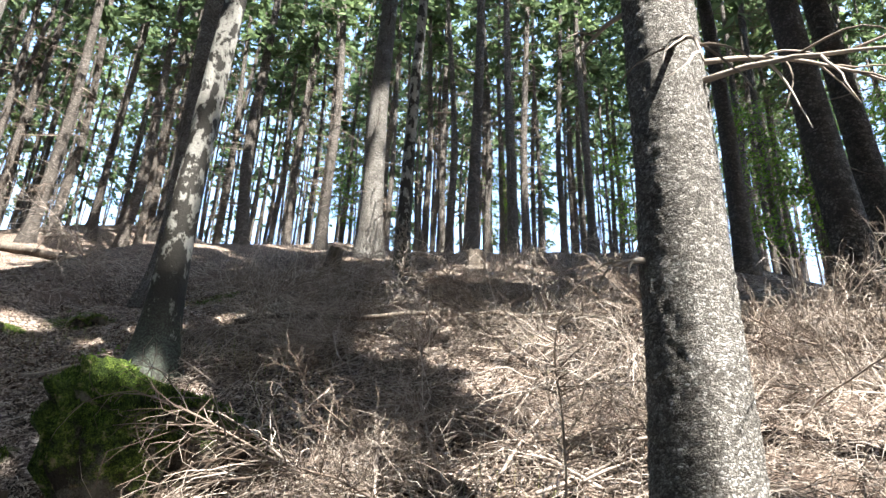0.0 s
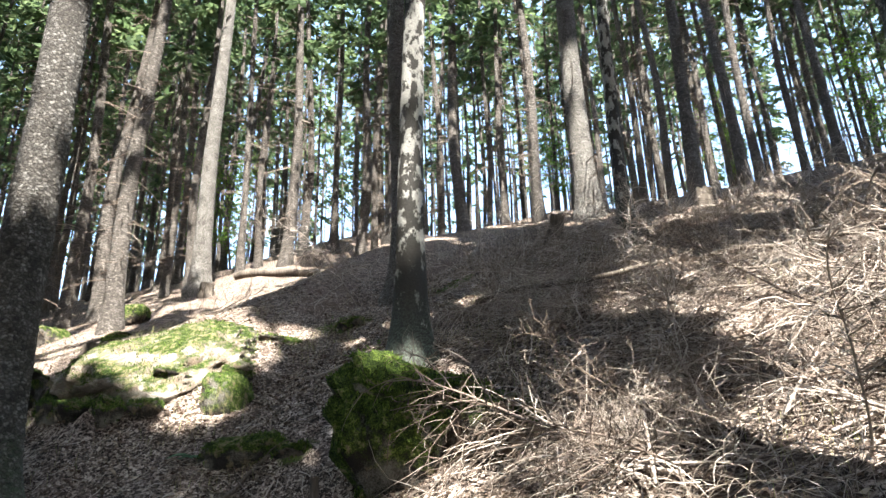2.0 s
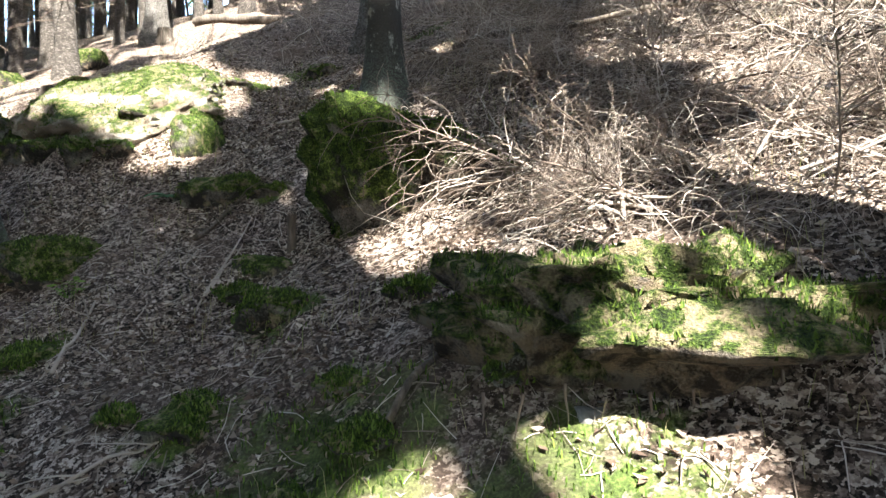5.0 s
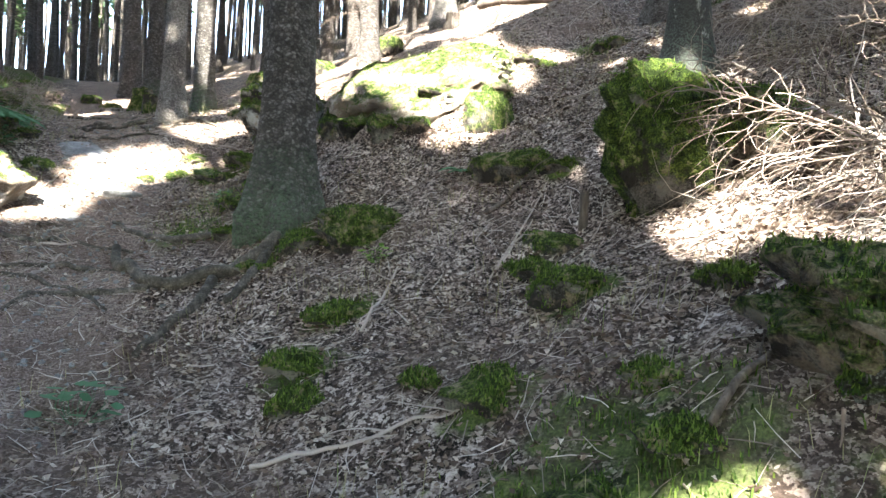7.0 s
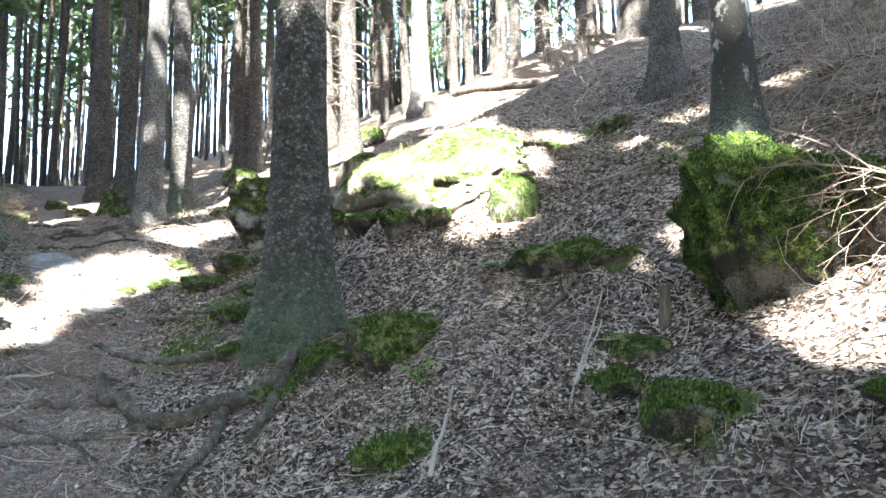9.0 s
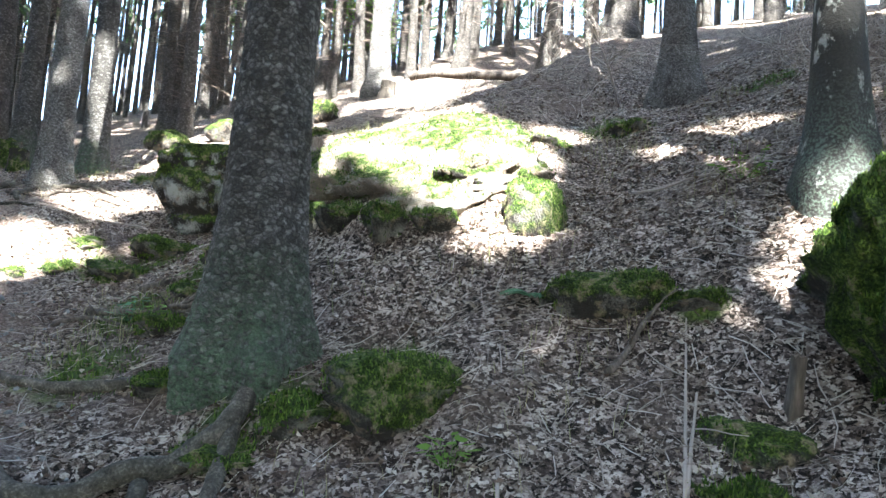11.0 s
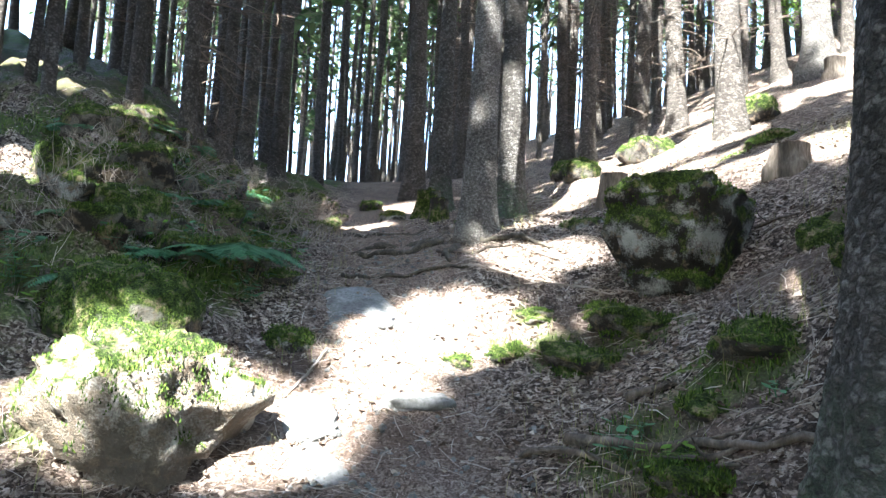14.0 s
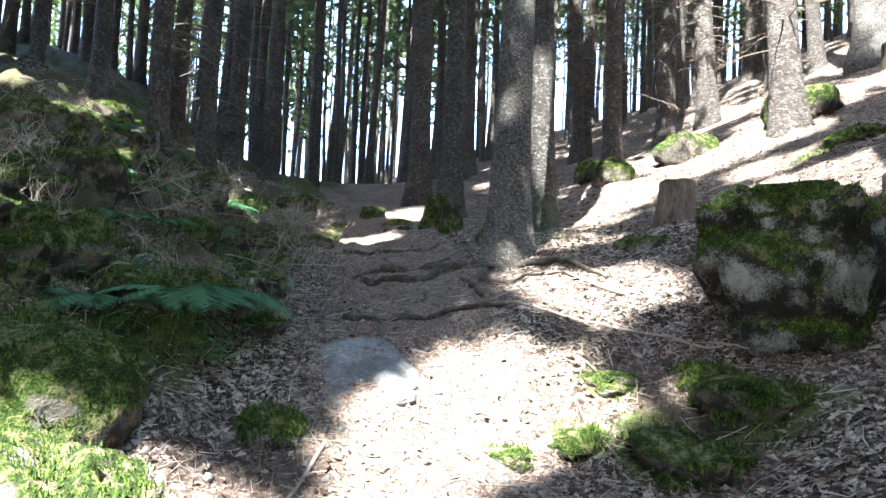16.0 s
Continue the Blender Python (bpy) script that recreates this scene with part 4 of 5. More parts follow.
# ---- stumps, roots and logs ----
def stump(label, x, y, r, h, seed, tilt=(0, 0), mossy=False, sunk=0.0):
    root = thing("tree_stump", label, "stump", pose(x, y, gr(x, y) - sunk, tilt[0], tilt[1], seed * 40))
    g, sides, rows = Geo(), 20, 9
    V = []
    for i in range(rows):
        z = -0.12 + (h + 0.12) * i / (rows - 1)
        for j in range(sides):
            a = j * 2 * math.pi / sides
            k = r * (1 + 0.45 * math.exp(-max(z, 0) / (0.35 * h)) * (0.6 + 0.5 * math.cos(4 * a + seed)) + 0.16 * rough_noise(math.cos(a) * 2 + seed, math.sin(a) * 2, z * 5))
            top = 0.14 * h * rough_noise(math.cos(a) * 3, math.sin(a) * 3, seed) if i == rows - 1 else 0
            V.append((k * math.cos(a), k * math.sin(a), z + top))
    g.add(V, [(i * sides + j, i * sides + (j + 1) % sides, (i + 1) * sides + (j + 1) % sides, (i + 1) * sides + j) for i in range(rows - 1) for j in range(sides)])
    part("stump_side", g.mesh("stump_side"), ROCK_MOSSY if mossy else WOOD_OLD, root)
    g = Geo()
    rim = V[-sides:]
    g.add([(a * 0.985, b * 0.985, c - 0.004) for a, b, c in rim] + [(a * 0.5, b * 0.5, h - 0.03) for a, b, c in rim] + [(0, 0, h - 0.01)],
          [(j, (j + 1) % sides, sides + (j + 1) % sides, sides + j) for j in range(sides)] + [(sides + j, sides + (j + 1) % sides, 2 * sides) for j in range(sides)])
    part("cut_face", g.mesh("cut_face", False), WOOD_CUT, root, "grey weathered cut wood")


stump("old grey cut stump beside a stone", -9.5, 6.95, 0.14, 0.34, 1)
stump("dark rotten stump at the edge of sunlight", -7.85, 7.4, 0.15, 0.2, 2)
stump("thin broken stub leaning beside the boulder", -2.57, 4.42, 0.03, 0.24, 3, (0, -10))
stump("charred-looking broken stump on the crest", -1.75, 9.9, 0.11, 0.5, 4, (0, -14))
stump("low dark stump in the brush", 0.55, 10.6, 0.16, 0.4, 5)
stump("low stump at a spruce's foot", -10.9, 13.35, 0.16, 0.3, 6)
stump("mossy stump beside the trail", -14.1, 7.35, 0.2, 0.45, 7, mossy=True)
stump("mossy stump beside the trail", -13.4, 7.15, 0.14, 0.35, 8, mossy=True)


def ground_line(points, lift=0.0, n=8):
    p = np.array(points, float)
    t = np.linspace(0, len(p) - 1, (len(p) - 1) * n + 1)
    x, y = np.interp(t, range(len(p)), p[:, 0]), np.interp(t, range(len(p)), p[:, 1])
    for _ in range(3):
        x[1:-1], y[1:-1] = (x[:-2] + x[1:-1] * 2 + x[2:]) / 4, (y[:-2] + y[1:-1] * 2 + y[2:]) / 4
    return np.array([(a, b, gr(a, b) + lift + 0.02 * rough_noise(a * 5, b * 5)) for a, b in zip(x, y)])


def lying(name, label, category, points, r0, r1, material, lift=0.0, sides=8, group="", stubs=0, seed=0):
    rng = np.random.default_rng(seed)
    line = ground_line(points, lift)
    base = line[0].copy()
    root = thing(name, label, category, pose(*base), group)
    n = len(line)
    rad = np.linspace(r0, r1, n) * (1 + 0.14 * np.array([rough_noise(i * 0.7, seed) for i in range(n)]))
    g = Geo()
    g.add(*tube(line - base, rad, sides))
    part("stem", g.mesh("stem"), material, root)
    for k in range(stubs):
        i = int(rng.integers(n // 4, n - 1))
        g = Geo()
        way = np.array((rng.normal(0, 1), rng.normal(0, 1), abs(rng.normal(0, 0.25))))
        g.add(*tube(bend(rng, line[i] - base, way, rng.uniform(0.08, 0.35), 4, 0.5), np.linspace(rad[i] * 0.6, 0.002, 5), 5))
        part("side_twig", g.mesh("side_twig"), material, root)


def spruce_root(points, r0, r1, lift):
    lying("tree_root", "gnarled surface root beside the trail", "root", points, r0, r1, ROOT_BARK, lift, 9, "roots of the spruce", seed=len(points))


spruce_root([(-5.0, 3.85), (-4.9, 3.56), (-5.0, 3.32), (-5.16, 3.08), (-5.3, 2.86), (-5.8, 2.9), (-6.05, 2.97), (-6.3, 3.1)], 0.058, 0.038, 0.055)
spruce_root([(-4.9, 3.6), (-4.6, 3.2), (-4.5, 2.98)], 0.046, 0.024, 0.042)
spruce_root([(-5.0, 3.2), (-4.75, 2.93), (-4.61, 2.6), (-4.4, 2.3)], 0.04, 0.02, 0.03)
spruce_root([(-5.3, 2.86), (-5.7, 2.46), (-5.7, 2.2), (-5.5, 1.9)], 0.035, 0.015, 0.012)
spruce_root([(-5.9, 2.95), (-6.24, 2.68), (-6.44, 2.34), (-6.6, 1.9)], 0.03, 0.012, 0.01)
spruce_root([(-5.5, 3.9), (-5.9, 3.6), (-6.5, 3.4), (-7.0, 3.4)], 0.05, 0.015, 0.02)
spruce_root([(-10.3, 5.6), (-9.9, 5.2), (-9.6, 5.1)], 0.045, 0.02, 0.02)
spruce_root([(-10.6, 5.6), (-10.7, 5.2), (-11.1, 4.9), (-11.4, 5.0)], 0.05, 0.02, 0.02)
spruce_root([(-10.2, 5.8), (-9.6, 5.9), (-9.2, 5.9)], 0.035, 0.015, 0.02)
spruce_root([(-11.4, 5.2), (-11.1, 5.5), (-10.8, 5.7)], 0.05, 0.03, 0.02)
spruce_root([(-6.6, 1.9), (-6.3, 2.3), (-5.6, 2.55), (-5.2, 2.5)], 0.025, 0.012, 0.008)
spruce_root([(-7.3, 2.5), (-6.9, 2.9), (-6.2, 3.2)], 0.028, 0.012, 0.008)
spruce_root([(-9.9, 4.2), (-9.5, 4.7), (-9.3, 5.1)], 0.025, 0.012, 0.008)
spruce_root([(-11.6, 5.0), (-11.2, 5.5), (-11.3, 6.0)], 0.03, 0.012, 0.01)
spruce_root([(-12.6, 5.3), (-12.2, 5.9), (-12.3, 6.4)], 0.03, 0.012, 0.01)
for pts, r in (([(-3.28, 3.08), (-3.59, 3.74)], 0.014), ([(-2.9, 2.05), (-2.5, 2.4), (-2.1, 2.65)], 0.012), ([(-2.88, 3.76), (-3.09, 4.91)], 0.009), ([(-1.12, 2.6), (-0.95, 3.08), (-0.8, 3.65)], 0.017), ([(-3.35, 4.4), (-3.2, 4.93)], 0.02),
               ([(-2.9, 3.9), (-2.95, 4.4)], 0.01), ([(-4.4, 5.25), (-4.2, 5.75)], 0.014), ([(-6.95, 4.2), (-6.4, 4.42), (-5.75, 4.5)], 0.03), ([(-7.1, 4.05), (-6.6, 4.18), (-6.1, 4.36)], 0.02), ([(-7.6, 6.55), (-7.2, 6.75)], 0.016),
               ([(-6.35, 4.3), (-6.1, 4.5)], 0.02), ([(-6.95, 4.6), (-6.75, 4.75)], 0.028), ([(-8.6, 3.6), (-8.2, 3.2)], 0.012), ([(-8.2, 4.5), (-7.8, 4.9)], 0.008), ([(-9.4, 5.1), (-8.3, 5.6), (-7.9, 5.7)], 0.012),
               ([(-10.2, 5.3), (-9.6, 5.7), (-8.9, 5.75)], 0.018), ([(-3.7, 6.15), (-3.1, 6.15), (-2.7, 6.5)], 0.012), ([(-7.4, 2.9), (-7.2, 3.1)], 0.018), ([(-6.9, 2.7), (-6.7, 3.0)], 0.014), ([(-6.2, 2.4), (-6.4, 2.7)], 0.014)):
    lying("fallen_stick", "bare fallen stick on dry leaves", "stick", pts, r, r * 0.5, TWIG_PALE if r < 0.015 else WOOD_OLD, r * 0.9, 6, "fallen sticks", 3, int(r * 1e4))
lying("fallen_log", "grey fallen log across the upper slope", "log", [(-11.8, 15.6), (-9.0, 16.6), (-6.6, 16.2)], 0.13, 0.1, WOOD_OLD, 0.1, 12, "", 4, 3)
lying("fallen_log", "thin dead trunk lying in the brush", "log", [(-1.9, 6.2), (0.2, 6.4), (2.6, 6.2)], 0.03, 0.018, WOOD_OLD, 0.35, 8, "", 8, 5)
lying("fallen_log", "dark fallen trunk behind the slope", "log", [(3.0, 7.6), (4.6, 8.4), (8.5, 9.2)], 0.2, 0.16, WOOD_OLD, 0.15, 12, "", 3, 7)


# ---- dead branches of the brush ----
def dead_branch_mesh(seed, length, sides=26, curl=0.5, thick=1.0):
    """The stem and the twigs of one dry branch."""
    rng = np.random.default_rng(seed)
    stem, g = Geo(), Geo()
    main = bend(rng, (0, 0, 0), (1, 0, 0.05), length, 9, 0.7, 0.2)
    stem.add(*tube(main, np.linspace(0.010, 0.003, 10) * thick, 5))
    for k in range(sides):
        s = rng.uniform(0.08, 1.0)
        i = min(8, int(s * 9))
        p = main[i] + (main[i + 1] - main[i]) * (s * 9 - i)
        q = 1 if k % 2 else -1
        way = np.array((0.6, q * rng.uniform(0.4, 1.1), rng.normal(0.1, 0.4)))
        n = length * rng.uniform(0.2, 0.5) * (1.15 - 0.6 * s)
        twig = bend(rng, p, way, n, 6, curl, rng.uniform(0.2, 1.2))
        g.add(*tube(twig, np.linspace(0.0042, 0.0015, 7) * thick, 3, False))
        for j in (2, 3, 4, 5):
            if rng.random() < 0.85:
                w2 = twig[j] - twig[j - 1] + rng.normal(0, 0.06, 3)
                g.add(*tube(bend(rng, twig[j], w2, n * rng.uniform(0.25, 0.6), 4, curl * 1.3, 0.8), np.linspace(0.0026, 0.001, 5) * thick, 3, False))
    return stem.mesh("stem"), g.mesh("twig_spray")


BRANCHES = [dead_branch_mesh(500 + k, 0.8 + 0.16 * k, 30 + 3 * k, 0.9 + 0.2 * (k % 4)) for k in range(8)]
for k, pair in enumerate(BRANCHES):
    for me in pair:
        me.materials.append(TWIG_PALE if k % 3 else TWIG_DARK)
brush_rng = random.Random(21)


def dead_branch(x, y, lift, turn, tilt, size, mesh, label="dry bleached spruce branch in a tangle of brush", group="dead branches in the brush", roll=None):
    root = thing("dead_branch", label, "branch", pose(x, y, gr(x, y) + lift, brush_rng.uniform(-180, 180) if roll is None else roll, tilt, turn), group)
    part("stem", mesh[0], None, root, at=Matrix.Scale(size, 4))
    tagged(part("twig_spray", mesh[1], None, root, at=Matrix.Scale(size, 4)), kind="stuff")


made = 0
while made < 300:
    x, y = brush_rng.uniform(-1.9, 4.6), brush_rng.uniform(3.3, 10.5)
    if math.hypot(x - 0.96, y - 2.62) < 0.4 or (x < -1.2 and y < 5.2) or (x < -0.9 and y < 3.9) or brush_rng.random() < (y - 5.5) * 0.13:
        continue
    turn, kind = brush_rng.uniform(0, 360), brush_rng.randrange(8)
    reach_x, reach_y = x + (0.6 + 0.12 * kind) * math.cos(radians(turn)), y + (0.6 + 0.12 * kind) * math.sin(radians(turn))
    if (reach_x < -1.2 and reach_y < 5.6) or (x > 2.6 and y > 6.2 and brush_rng.random() < 0.6):
        continue
    dead_branch(x, y, brush_rng.uniform(0.0, 0.32), turn, brush_rng.uniform(-26, 10), brush_rng.uniform(0.45, 0.9), BRANCHES[kind])
    made += 1
for x, y, turn, tilt in [(-0.27, 3.45, 105, -40), (-0.3, 3.5, 128, -14), (-0.15, 3.55, 150, -8), (0.35, 3.9, 60, -40), (0.1, 3.7, 95, -25), (0.5, 3.6, 20, -12), (-0.2, 3.75, 160, -10), (0.8, 3.5, 120, -22)]:
    dead_branch(x, y, 0.1, turn, tilt, 1.15, BRANCHES[5 + int(turn) % 3], "long bleached dead branch above a rock", roll=brush_rng.uniform(-30, 30))
for x, y in [(-3.2, 9.6), (-4.6, 9.0), (-3.6, 8.4), (-1.9, 11.8), (-0.9, 11.9), (-9.5, 10.5), (-8.2, 9.4), (-7.0, 9.6), (-13.2, 11.6), (-12.6, 12.3), (-6.0, 10.2), (-14.3, 4.6), (-13.0, 3.4), (-11.6, 2.9), (-12.4, 3.6), (-15.4, 4.9), (-16.5, 5.6)]:
    dead_branch(x, y, 0.06, brush_rng.uniform(0, 360), brush_rng.uniform(-14, 6), brush_rng.uniform(0.7, 1.1), BRANCHES[brush_rng.randrange(8)], "dry fallen spruce branch on the slope", "dead branches on the slope")

tangle_rng = np.random.default_rng(77)
g = Geo()
count = 0
while count < 6500:
    x, y = tangle_rng.uniform(-2.0, 4.8), 3.2 + 7.5 * tangle_rng.random() ** 1.5
    if (x < -1.25 and y < 5.4) or (x < -0.8 and y < 3.9) or math.hypot(x - 0.96, y - 2.62) < 0.35 or rough_noise(x * 1.4, y * 1.4, 6.0) < -0.32:
        continue
    line = bend(tangle_rng, (x, y, gr(x, y) + tangle_rng.uniform(0, 0.16)), (tangle_rng.normal(), tangle_rng.normal() - 0.3, tangle_rng.uniform(-0.1, 1.0)), tangle_rng.uniform(0.15, 0.6), 6, 1.3, 1.4)
    line[:, 2] = np.maximum(line[:, 2], gz(line[:, 0], line[:, 1]) + 0.01)
    g.add(*tube(line, np.linspace(0.0028, 0.0011, 7), 3, False))
    count += 1
tagged(part("dry_tangle", g.mesh("dry_tangle"), TWIG_PALE), "tangle of thin curled dry stems on the slope", "brush", kind="stuff")

# forked dead boughs on the sunlit spruce
for h, az, n, up, seed in ((2.55, 10, 0.95, 0.25, 3), (2.35, -40, 0.9, -0.15, 4), (2.5, -95, 0.7, -0.5, 5), (2.9, 150, 0.35, 0.1, 6), (1.5, 190, 0.2, 0.1, 7)):
    rng = np.random.default_rng(seed)
    g = Geo()
    out = np.array((math.cos(radians(az)), math.sin(radians(az)), up))
    start = right_axis(h) + out * np.array((1, 1, 0)) * right_radius(h) * 0.9
    line = bend(rng, start, out, n, 9, 0.7, 0.5)
    g.add(*tube(line, np.linspace(0.016, 0.004, 10), 7))
    for j in (3, 4, 5, 6, 7, 8):
        w = line[j] - line[j - 1] + rng.normal(0, 0.07, 3)
        g.add(*tube(bend(rng, line[j], w, n * rng.uniform(0.25, 0.6), 6, 1.0, 0.7), np.linspace(0.007, 0.002, 7), 5))
    part("dead_bough", g.mesh("dead_bough"), TWIG_PALE, right_root, "forked bare dead bough")


# ---- ferns and small plants ----
def fern(label, x, y, size, fronds, seed, group=""):
    rng = np.random.default_rng(seed)
    root = thing("fern", label, "fern", pose(x, y, gr(x, y)), group)
    for k in range(fronds):
        az = k * 6.283 / fronds + rng.uniform(-0.3, 0.3)
        n = size * rng.uniform(0.7, 1.1)
        spine = bend(rng, (0, 0, 0), (math.cos(az), math.sin(az), 0.9), n, 12, 0.15, 1.5)
        g = Geo()
        g.add(*tube(spine, np.linspace(0.004, 0.001, 13), 3, False))
        for i in range(2, 13):
            d = spine[i] - spine[i - 1]
            d /= np.linalg.norm(d)
            side = np.cross(d, (0, 0, 1.0))
            side /= np.linalg.norm(side) + 1e-9
            ln = n * 0.30 * math.sin(math.pi * (0.15 + 0.82 * (i - 1) / 12)) ** 0.8
            for q in (-1, 1):
                for half in (0.0, 0.5):
                    p = spine[i] - d * n / 12 * half
                    tip = p + side * q * ln + d * ln * 0.35 - np.array((0, 0, ln * 0.25))
                    mid = (p + tip) / 2
                    g.add([p, mid + d * ln * 0.13, tip, mid - d * ln * 0.13], [(0, 1, 2, 3)])
        part("frond", g.mesh("frond", False), FERN, root)


fern("blue-green fern with arching fronds on the bank", -9.7, 3.2, 0.62, 11, 1)
fern("blue-green fern with arching fronds on the bank", -9.85, 2.75, 0.5, 7, 2)
fern("small fern in the leaf litter", -3.93, 4.86, 0.22, 6, 3)
for k, (x, y) in enumerate([(-11.0, 3.2), (-10.6, 2.4), (-11.9, 3.6), (-12.3, 2.9), (-12.9, 3.5), (-12.0, 2.2), (-12.8, 4.2), (-9.5, 2.2), (-11.5, 2.3), (-13.5, 4.3), (-12.6, 2.2), (-13.2, 3.0), (-13.8, 3.6), (-10.2, 2.1), (-10.9, 2.8), (-12.5, 3.6)]):
    fern("dull green fern among mossy rocks", x, y, 0.38, 7, 10 + k, "ferns on the bank")


def leafy_plant(label, x, y, r, leaves, leaf, seed, material, group=""):
    rng = np.random.default_rng(seed)
    root = thing("small_plant", label, "plant", pose(x, y, gr(x, y)), group)
    for k in range(leaves):
        a, d = rng.uniform(0, 6.28), r * math.sqrt(rng.uniform(0, 1))
        c = np.array((d * math.cos(a), d * math.sin(a), rng.uniform(0.03, 0.03 + r * 0.8)))
        w = np.array((math.cos(a + rng.uniform(-1, 1)), math.sin(a), rng.uniform(-0.3, 0.3)))
        w /= np.linalg.norm(w)
        s = np.cross(w, (0, 0, 1.0)) + rng.normal(0, 0.2, 3)
        n = leaf * rng.uniform(0.7, 1.2)
        g = Geo()
        g.add([c - w * n * 0.5, c + s * n * 0.32 - w * n * 0.1, c + s * n * 0.24 + w * n * 0.28, c + w * n * 0.55, c - s * n * 0.24 + w * n * 0.28, c - s * n * 0.32 - w * n * 0.1], [(0, 1, 2, 3), (0, 3, 4, 5)])
        g.add(*tube(np.array([(c[0] * 0.3, c[1] * 0.3, 0), c * np.array((0.8, 0.8, 0.6)), c - w * n * 0.5]), (0.0015, 0.0012, 0.001), 3, False))
        part("leaf", g.mesh("leaf", False), material, root)


leafy_plant("fresh green herb with soft lobed leaves", -3.8, 3.72, 0.13, 26, 0.06, 1, BROADLEAF)
leafy_plant("dark green creeping plant beside rotten wood", -6.62, 4.3, 0.18, 22, 0.07, 2, FERN)
leafy_plant("small green seedling beside the spruce", -6.35, 4.25, 0.15, 20, 0.06, 3, BROADLEAF)
leafy_plant("dark glossy plant at the trail's edge", -3.9, 1.75, 0.2, 26, 0.09, 4, FERN)
leafy_plant("small green seedling in the litter", -6.2, 4.75, 0.07, 8, 0.05, 5, FERN)
leafy_plant("green bilberry sprigs under the slab", -1.05, 3.35, 0.16, 26, 0.04, 6, BROADLEAF)
leafy_plant("green shoots at the birch's foot", -2.95, 6.0, 0.22, 30, 0.05, 7, BROADLEAF)


def leaf_cloud(rng, centre, spread, count, size):
    c = np.array(centre) + rng.normal(0, 1, (count, 3)) * np.array(spread)
    d, u = rng.normal(0, 1, (count, 3)), rng.normal(0, 1, (count, 3))
    d = d / np.linalg.norm(d, axis=1)[:, None] * size
    w = np.cross(d, u)
    w = w / (np.linalg.norm(w, axis=1)[:, None] + 1e-9) * size * 0.38
    return np.stack((c - d, c + w, c + d, c - w), axis=1).reshape(-1, 3), [(4 * i, 4 * i + 1, 4 * i + 2, 4 * i + 3) for i in range(count)]


for k, (x, y, h) in enumerate([(7.6, 12.6, 3.6), (9.0, 14.2, 4.5), (10.5, 12.5, 4.0), (8.0, 16.5, 5.0), (11.5, 16, 5.5), (13, 13, 4.5), (-19.5, 22.5, 5.0), (-16.5, 21.5, 4.5), (-4.5, 27.5, 5), (2.5, 28, 5), (8, 27, 6), (-12, 28.5, 5)]):
    rng = np.random.default_rng(700 + k)
    root = thing("young_beech", "young broadleaf tree with fresh bright green leaves", "tree", pose(x, y, float(gz(x, y))), "young broadleaf trees")
    stem = bend(rng, (0, 0, -0.1), (rng.normal(0, 0.1), rng.normal(0, 0.1), 1), h, 8, 0.25)
    g = Geo()
    g.add(*tube(stem, np.linspace(0.05, 0.01, 9), 7))
    part("trunk", g.mesh("trunk"), BARK_FAR, root)
    limbs, leaves = Geo(), Geo()
    for j in range(26):
        i = int(rng.integers(2, 9))
        line = bend(rng, stem[i], (rng.normal(), rng.normal(), 0.35), rng.uniform(0.6, 1.5), 5, 0.4)
        limbs.add(*tube(line, np.linspace(0.014, 0.003, 6), 4, False))
        for p in line[2:]:
            leaves.add(*leaf_cloud(rng, p, (0.2, 0.2, 0.12), 22, 0.055))
    part("limbs", limbs.mesh("limbs"), BARK_FAR, root)
    tagged(part("crown", leaves.mesh("crown", False), BROADLEAF, root), "loose bright green leaves", kind="stuff")


for k in range(70):
    x = brush_rng.uniform(-14.0, -9.0)
    y = 3.9 + 0.46 * (-8.3 - x) - brush_rng.uniform(1.0, 3.6)
    leafy_plant("low green plants on the shaded bank", x, y, brush_rng.uniform(0.12, 0.26), 16, 0.07, 60 + k, (FERN, BROADLEAF, FERN)[k % 3], "plants on the bank")
for k in range(46):
    x = brush_rng.uniform(-14.5, -9.6)
    y = 3.9 + 0.46 * (-8.3 - x) - brush_rng.uniform(1.2, 3.2)
    dead_branch(x, y, 0.05, brush_rng.uniform(0, 360), brush_rng.uniform(-12, 8), brush_rng.uniform(0.4, 0.75), BRANCHES[brush_rng.randrange(8)], "dry fallen branch among mossy rocks", "dead branches on the bank")


# ---- loose litter: leaves, needles and twigs ----
def scatter_points(rng, n, x0, x1, y0, y1, weight):
    out = []
    while len(out) < n:
        x, y = rng.uniform(x0, x1), rng.uniform(y0, y1)
        if rng.random() < weight(x, y):
            out.append((x, y, gr(x, y)))
    return out


def litter_weight(x, y):
    m, b = cover(x, y)
    near = max(0.12, 1.0 - max(0.0, math.hypot(x + 4.0, y - 3.8) - 2.2) / 6.0)
    clump = max(0.1, min(1.0, 0.62 + 1.1 * rough_noise(x * 1.3, y * 1.3, 21.0) + 0.7 * rough_noise(x * 3.6, y * 3.6, 23.0)))
    return near * clump * (1 - 0.92 * b) * (1 - 0.6 * m)


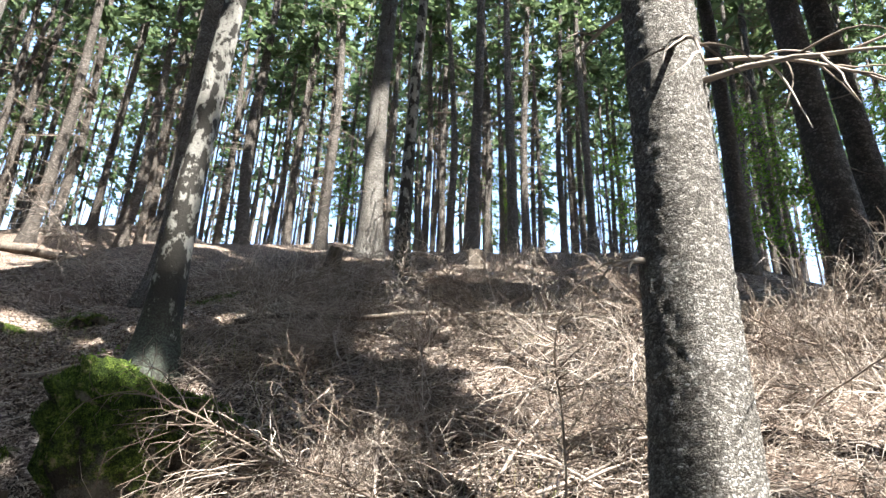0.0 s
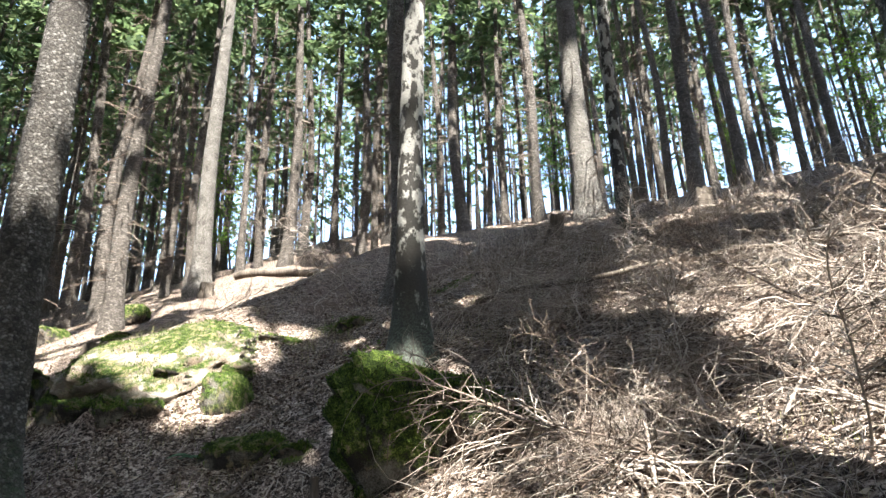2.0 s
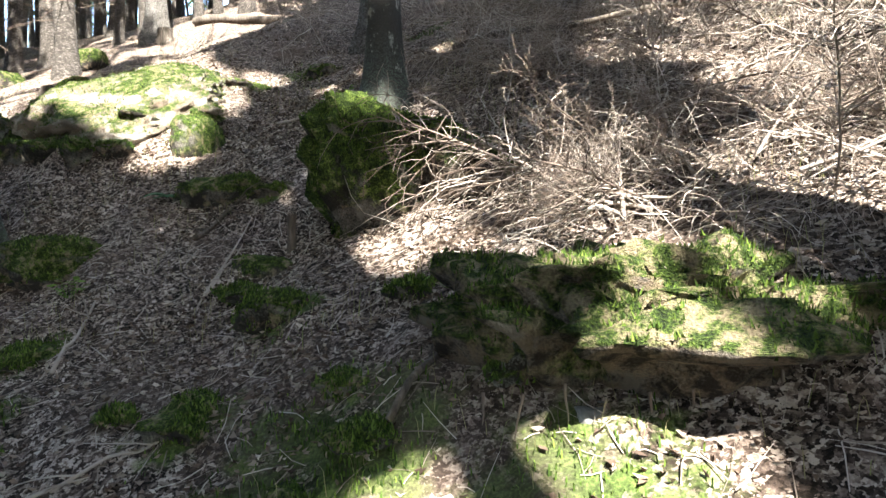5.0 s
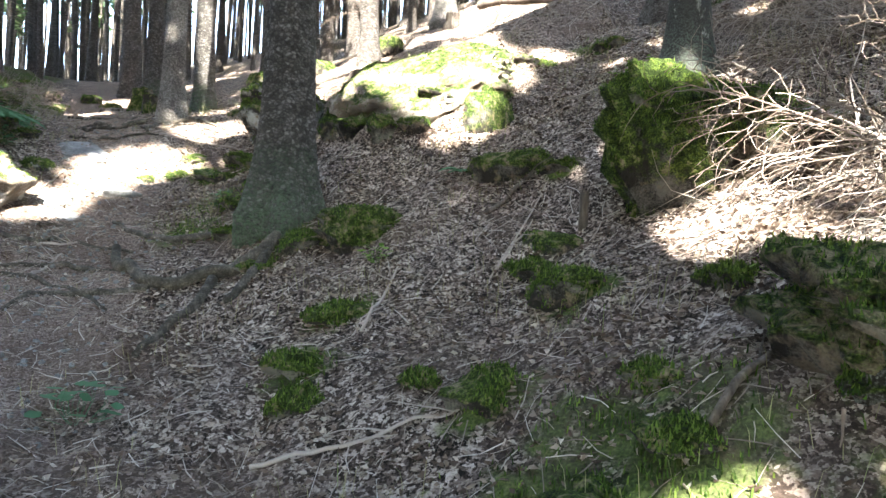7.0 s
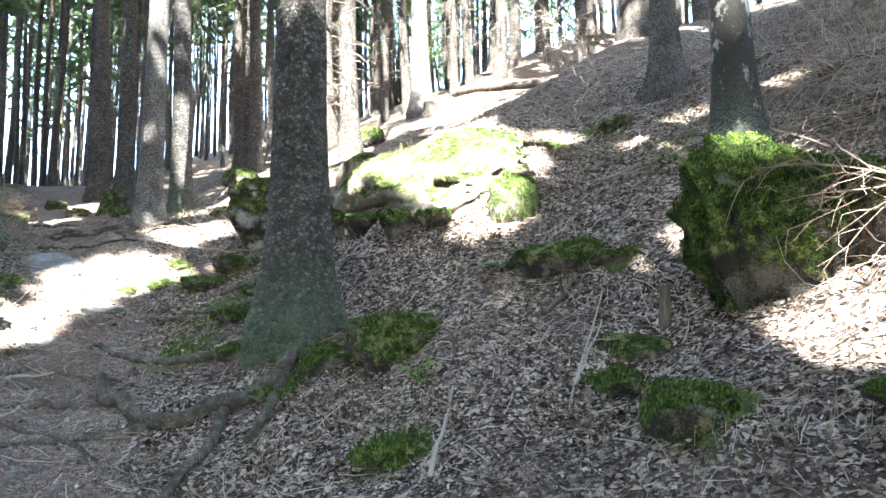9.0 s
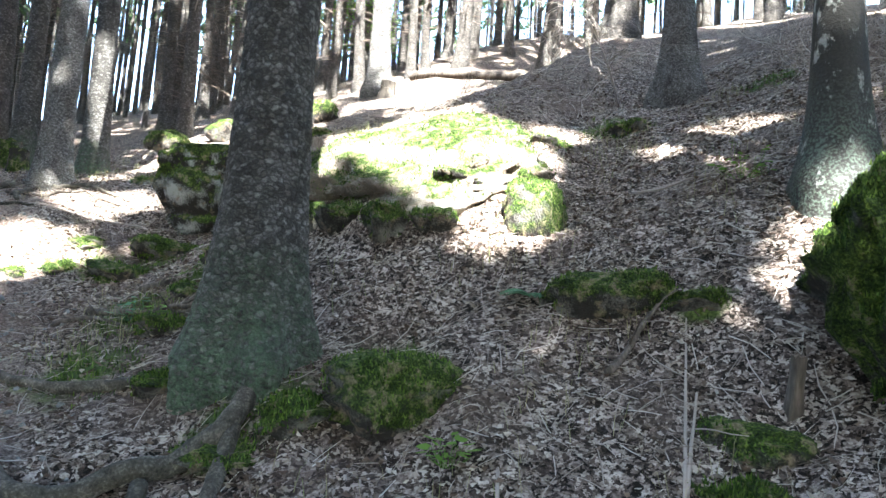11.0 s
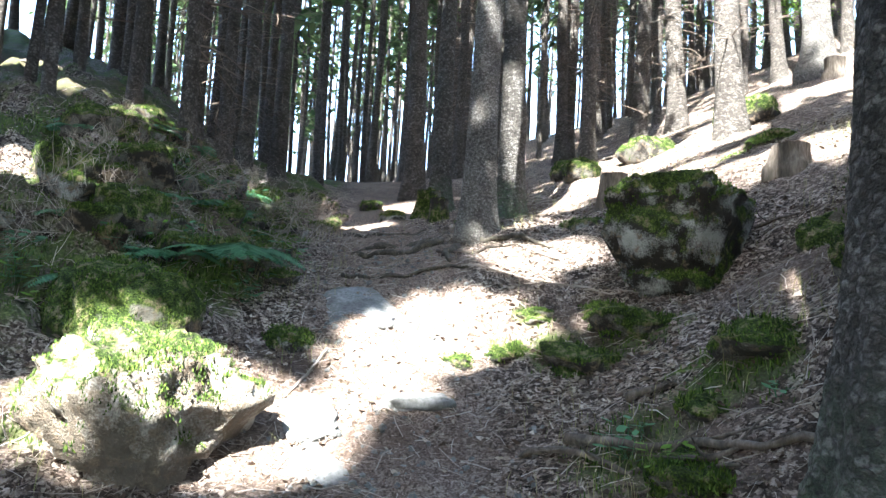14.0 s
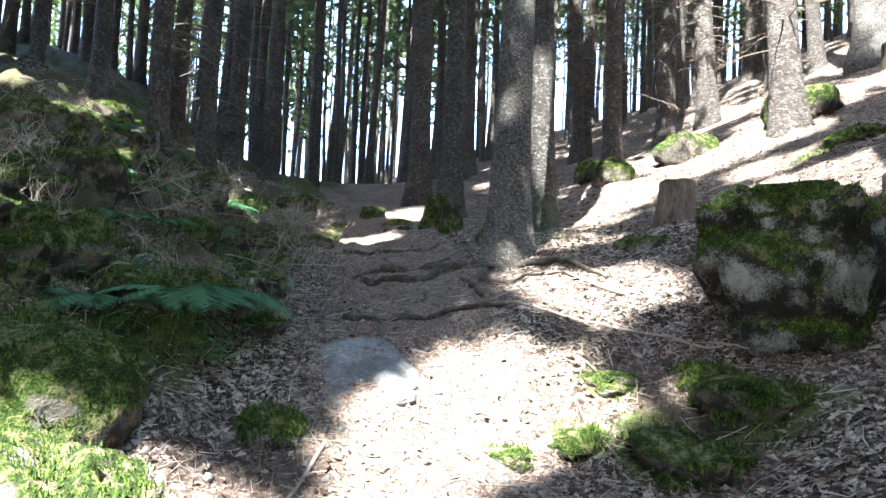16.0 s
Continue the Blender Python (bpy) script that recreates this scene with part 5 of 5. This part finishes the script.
leaf_rng = random.Random(31)
g = Geo()
for x, y, z in scatter_points(leaf_rng, 26000, -13.5, 1.5, 1.3, 10.5, litter_weight):
    s, a = leaf_rng.uniform(0.010, 0.027), leaf_rng.uniform(0, 6.28)
    ca, sa = math.cos(a) * s, math.sin(a) * s
    lift = [leaf_rng.uniform(0.002, 0.028) for _ in range(4)]
    curl, wide = leaf_rng.uniform(-0.008, 0.004), leaf_rng.uniform(0.3, 0.75)
    g.add([(x - ca, y - sa, z + lift[0]), (x - sa * wide, y + ca * wide, z + lift[1]), (x + ca * 1.1, y + sa * 1.1, z + lift[2]), (x + sa * wide, y - ca * wide, z + lift[3]), (x, y, z + 0.008 + curl)], [(0, 4, 1), (1, 4, 2), (2, 4, 3), (3, 4, 0)])
tagged(part("leaf_litter", g.mesh("leaf_litter", False), LEAF_DRY), "dry curled beige and brown fallen leaves", "litter", kind="stuff")
g = Geo()
for x, y, z in scatter_points(leaf_rng, 12000, -14.5, 4.0, 1.0, 11.5, lambda x, y: max(0.2, 1.0 - max(0.0, math.hypot(x + 5.5, y - 4.0) - 3.0) / 8.0)):
    n, a, e = leaf_rng.uniform(0.04, 0.22), leaf_rng.uniform(0, 6.28), leaf_rng.uniform(-0.08, 0.14)
    r = leaf_rng.uniform(0.0012, 0.0035)
    dx, dy = math.cos(a) * n / 2, math.sin(a) * n / 2
    k = leaf_rng.uniform(-0.2, 0.2)
    g.add(*tube(np.array(((x - dx, y - dy, gr(x - dx, y - dy) + 0.006), (x + dy * k, y - dx * k, z + 0.012), (x + dx, y + dy, gr(x + dx, y + dy) + 0.008 + max(0, e) * n))), (r, r, r * 0.6), 3, False))
tagged(part("twig_litter", g.mesh("twig_litter"), TWIG_PALE), "small dry twigs strewn over the forest floor", "litter", kind="stuff")


g = Geo()
for x, y, z in scatter_points(leaf_rng, 900, -14.0, -3.5, 1.2, 7.5, lambda x, y: max(0.0, 1.0 - to_path(x, y) / 0.9) * max(0.15, 1 - math.hypot(x + 7.5, y - 3.5) / 7)):
    r = leaf_rng.uniform(0.006, 0.022)
    v, f = tube(np.array(((x, y, z - r), (x, y, z - 0.2 * r), (x, y, z + 0.5 * r), (x, y, z + 0.75 * r))), (r * 0.7, r * leaf_rng.uniform(0.9, 1.3), r * 0.8, r * 0.3), 6, True, leaf_rng.uniform(0, 1))
    g.add(v + np.array([[leaf_rng.uniform(-0.3, 0.3) * r for _ in range(3)] for _ in range(len(v))]), f)
tagged(part("trail_pebbles", g.mesh("trail_pebbles", False), STONE), "small pebbles and clods on the trail", "pebbles", kind="stuff")


g = Geo()
for x, y, z in scatter_points(leaf_rng, 15000, -13.0, -3.0, 1.2, 7.5, lambda x, y: max(0.12, 1.0 - to_path(x, y) / 1.7) * max(0.15, 1 - math.hypot(x + 7.0, y - 3.5) / 7)):
    n, a, w = leaf_rng.uniform(0.012, 0.04), leaf_rng.uniform(0, 6.28), leaf_rng.uniform(0.0012, 0.003)
    dx, dy, ux, uy = math.cos(a) * n, math.sin(a) * n, -math.sin(a) * w, math.cos(a) * w
    z0, z1 = z + leaf_rng.uniform(0.004, 0.016), z + leaf_rng.uniform(0.004, 0.02)
    g.add([(x - dx - ux, y - dy - uy, z0), (x + dx - ux, y + dy - uy, z1), (x + dx + ux, y + dy + uy, z1), (x - dx + ux, y - dy + uy, z0 + 0.002)], [(0, 1, 2, 3)])
tagged(part("needle_litter", g.mesh("needle_litter", False), NEEDLE_DRY), "dry brown needles and bark shreds on the trail", "litter", kind="stuff")


def blade_patch(name, label, points, rng, low, high, width, material):
    g = Geo()
    for x, y, z in points:
        h, a = rng.uniform(low, high), rng.uniform(0, 6.28)
        lx, ly = math.cos(a) * h * 0.5, math.sin(a) * h * 0.5
        wx, wy = -math.sin(a) * width, math.cos(a) * width
        g.add([(x - wx, y - wy, z - 0.01), (x + wx, y + wy, z - 0.01), (x + lx * 0.35 + wx * 0.7, y + ly * 0.35 + wy * 0.7, z + h * 0.6), (x + lx * 0.35 - wx * 0.7, y + ly * 0.35 - wy * 0.7, z + h * 0.6), (x + lx, y + ly, z + h * 0.85)], [(0, 1, 2, 3), (3, 2, 4)])
    tagged(part(name, g.mesh(name, False), material), label, "grass", kind="stuff")


blade_patch("moss_carpet", "short green moss shoots on the forest floor", scatter_points(leaf_rng, 16000, -13.5, 0.8, 1.5, 9.0, lambda x, y: max(0.0, cover(x, y)[0] - 0.25 + 0.25 * rough_noise(x * 3, y * 3))), leaf_rng, 0.015, 0.05, 0.004, MOSS_TUFT)
blade_patch("dry_grass", "thin dry grass blades between rocks and moss", scatter_points(leaf_rng, 3500, -13.5, 1.0, 1.5, 9.0, lambda x, y: max(0.0, 0.6 * rough_noise(x * 1.3, y * 1.3, 4.0)) * (1 - cover(x, y)[1])), leaf_rng, 0.05, 0.2, 0.0016, DRY_GRASS)
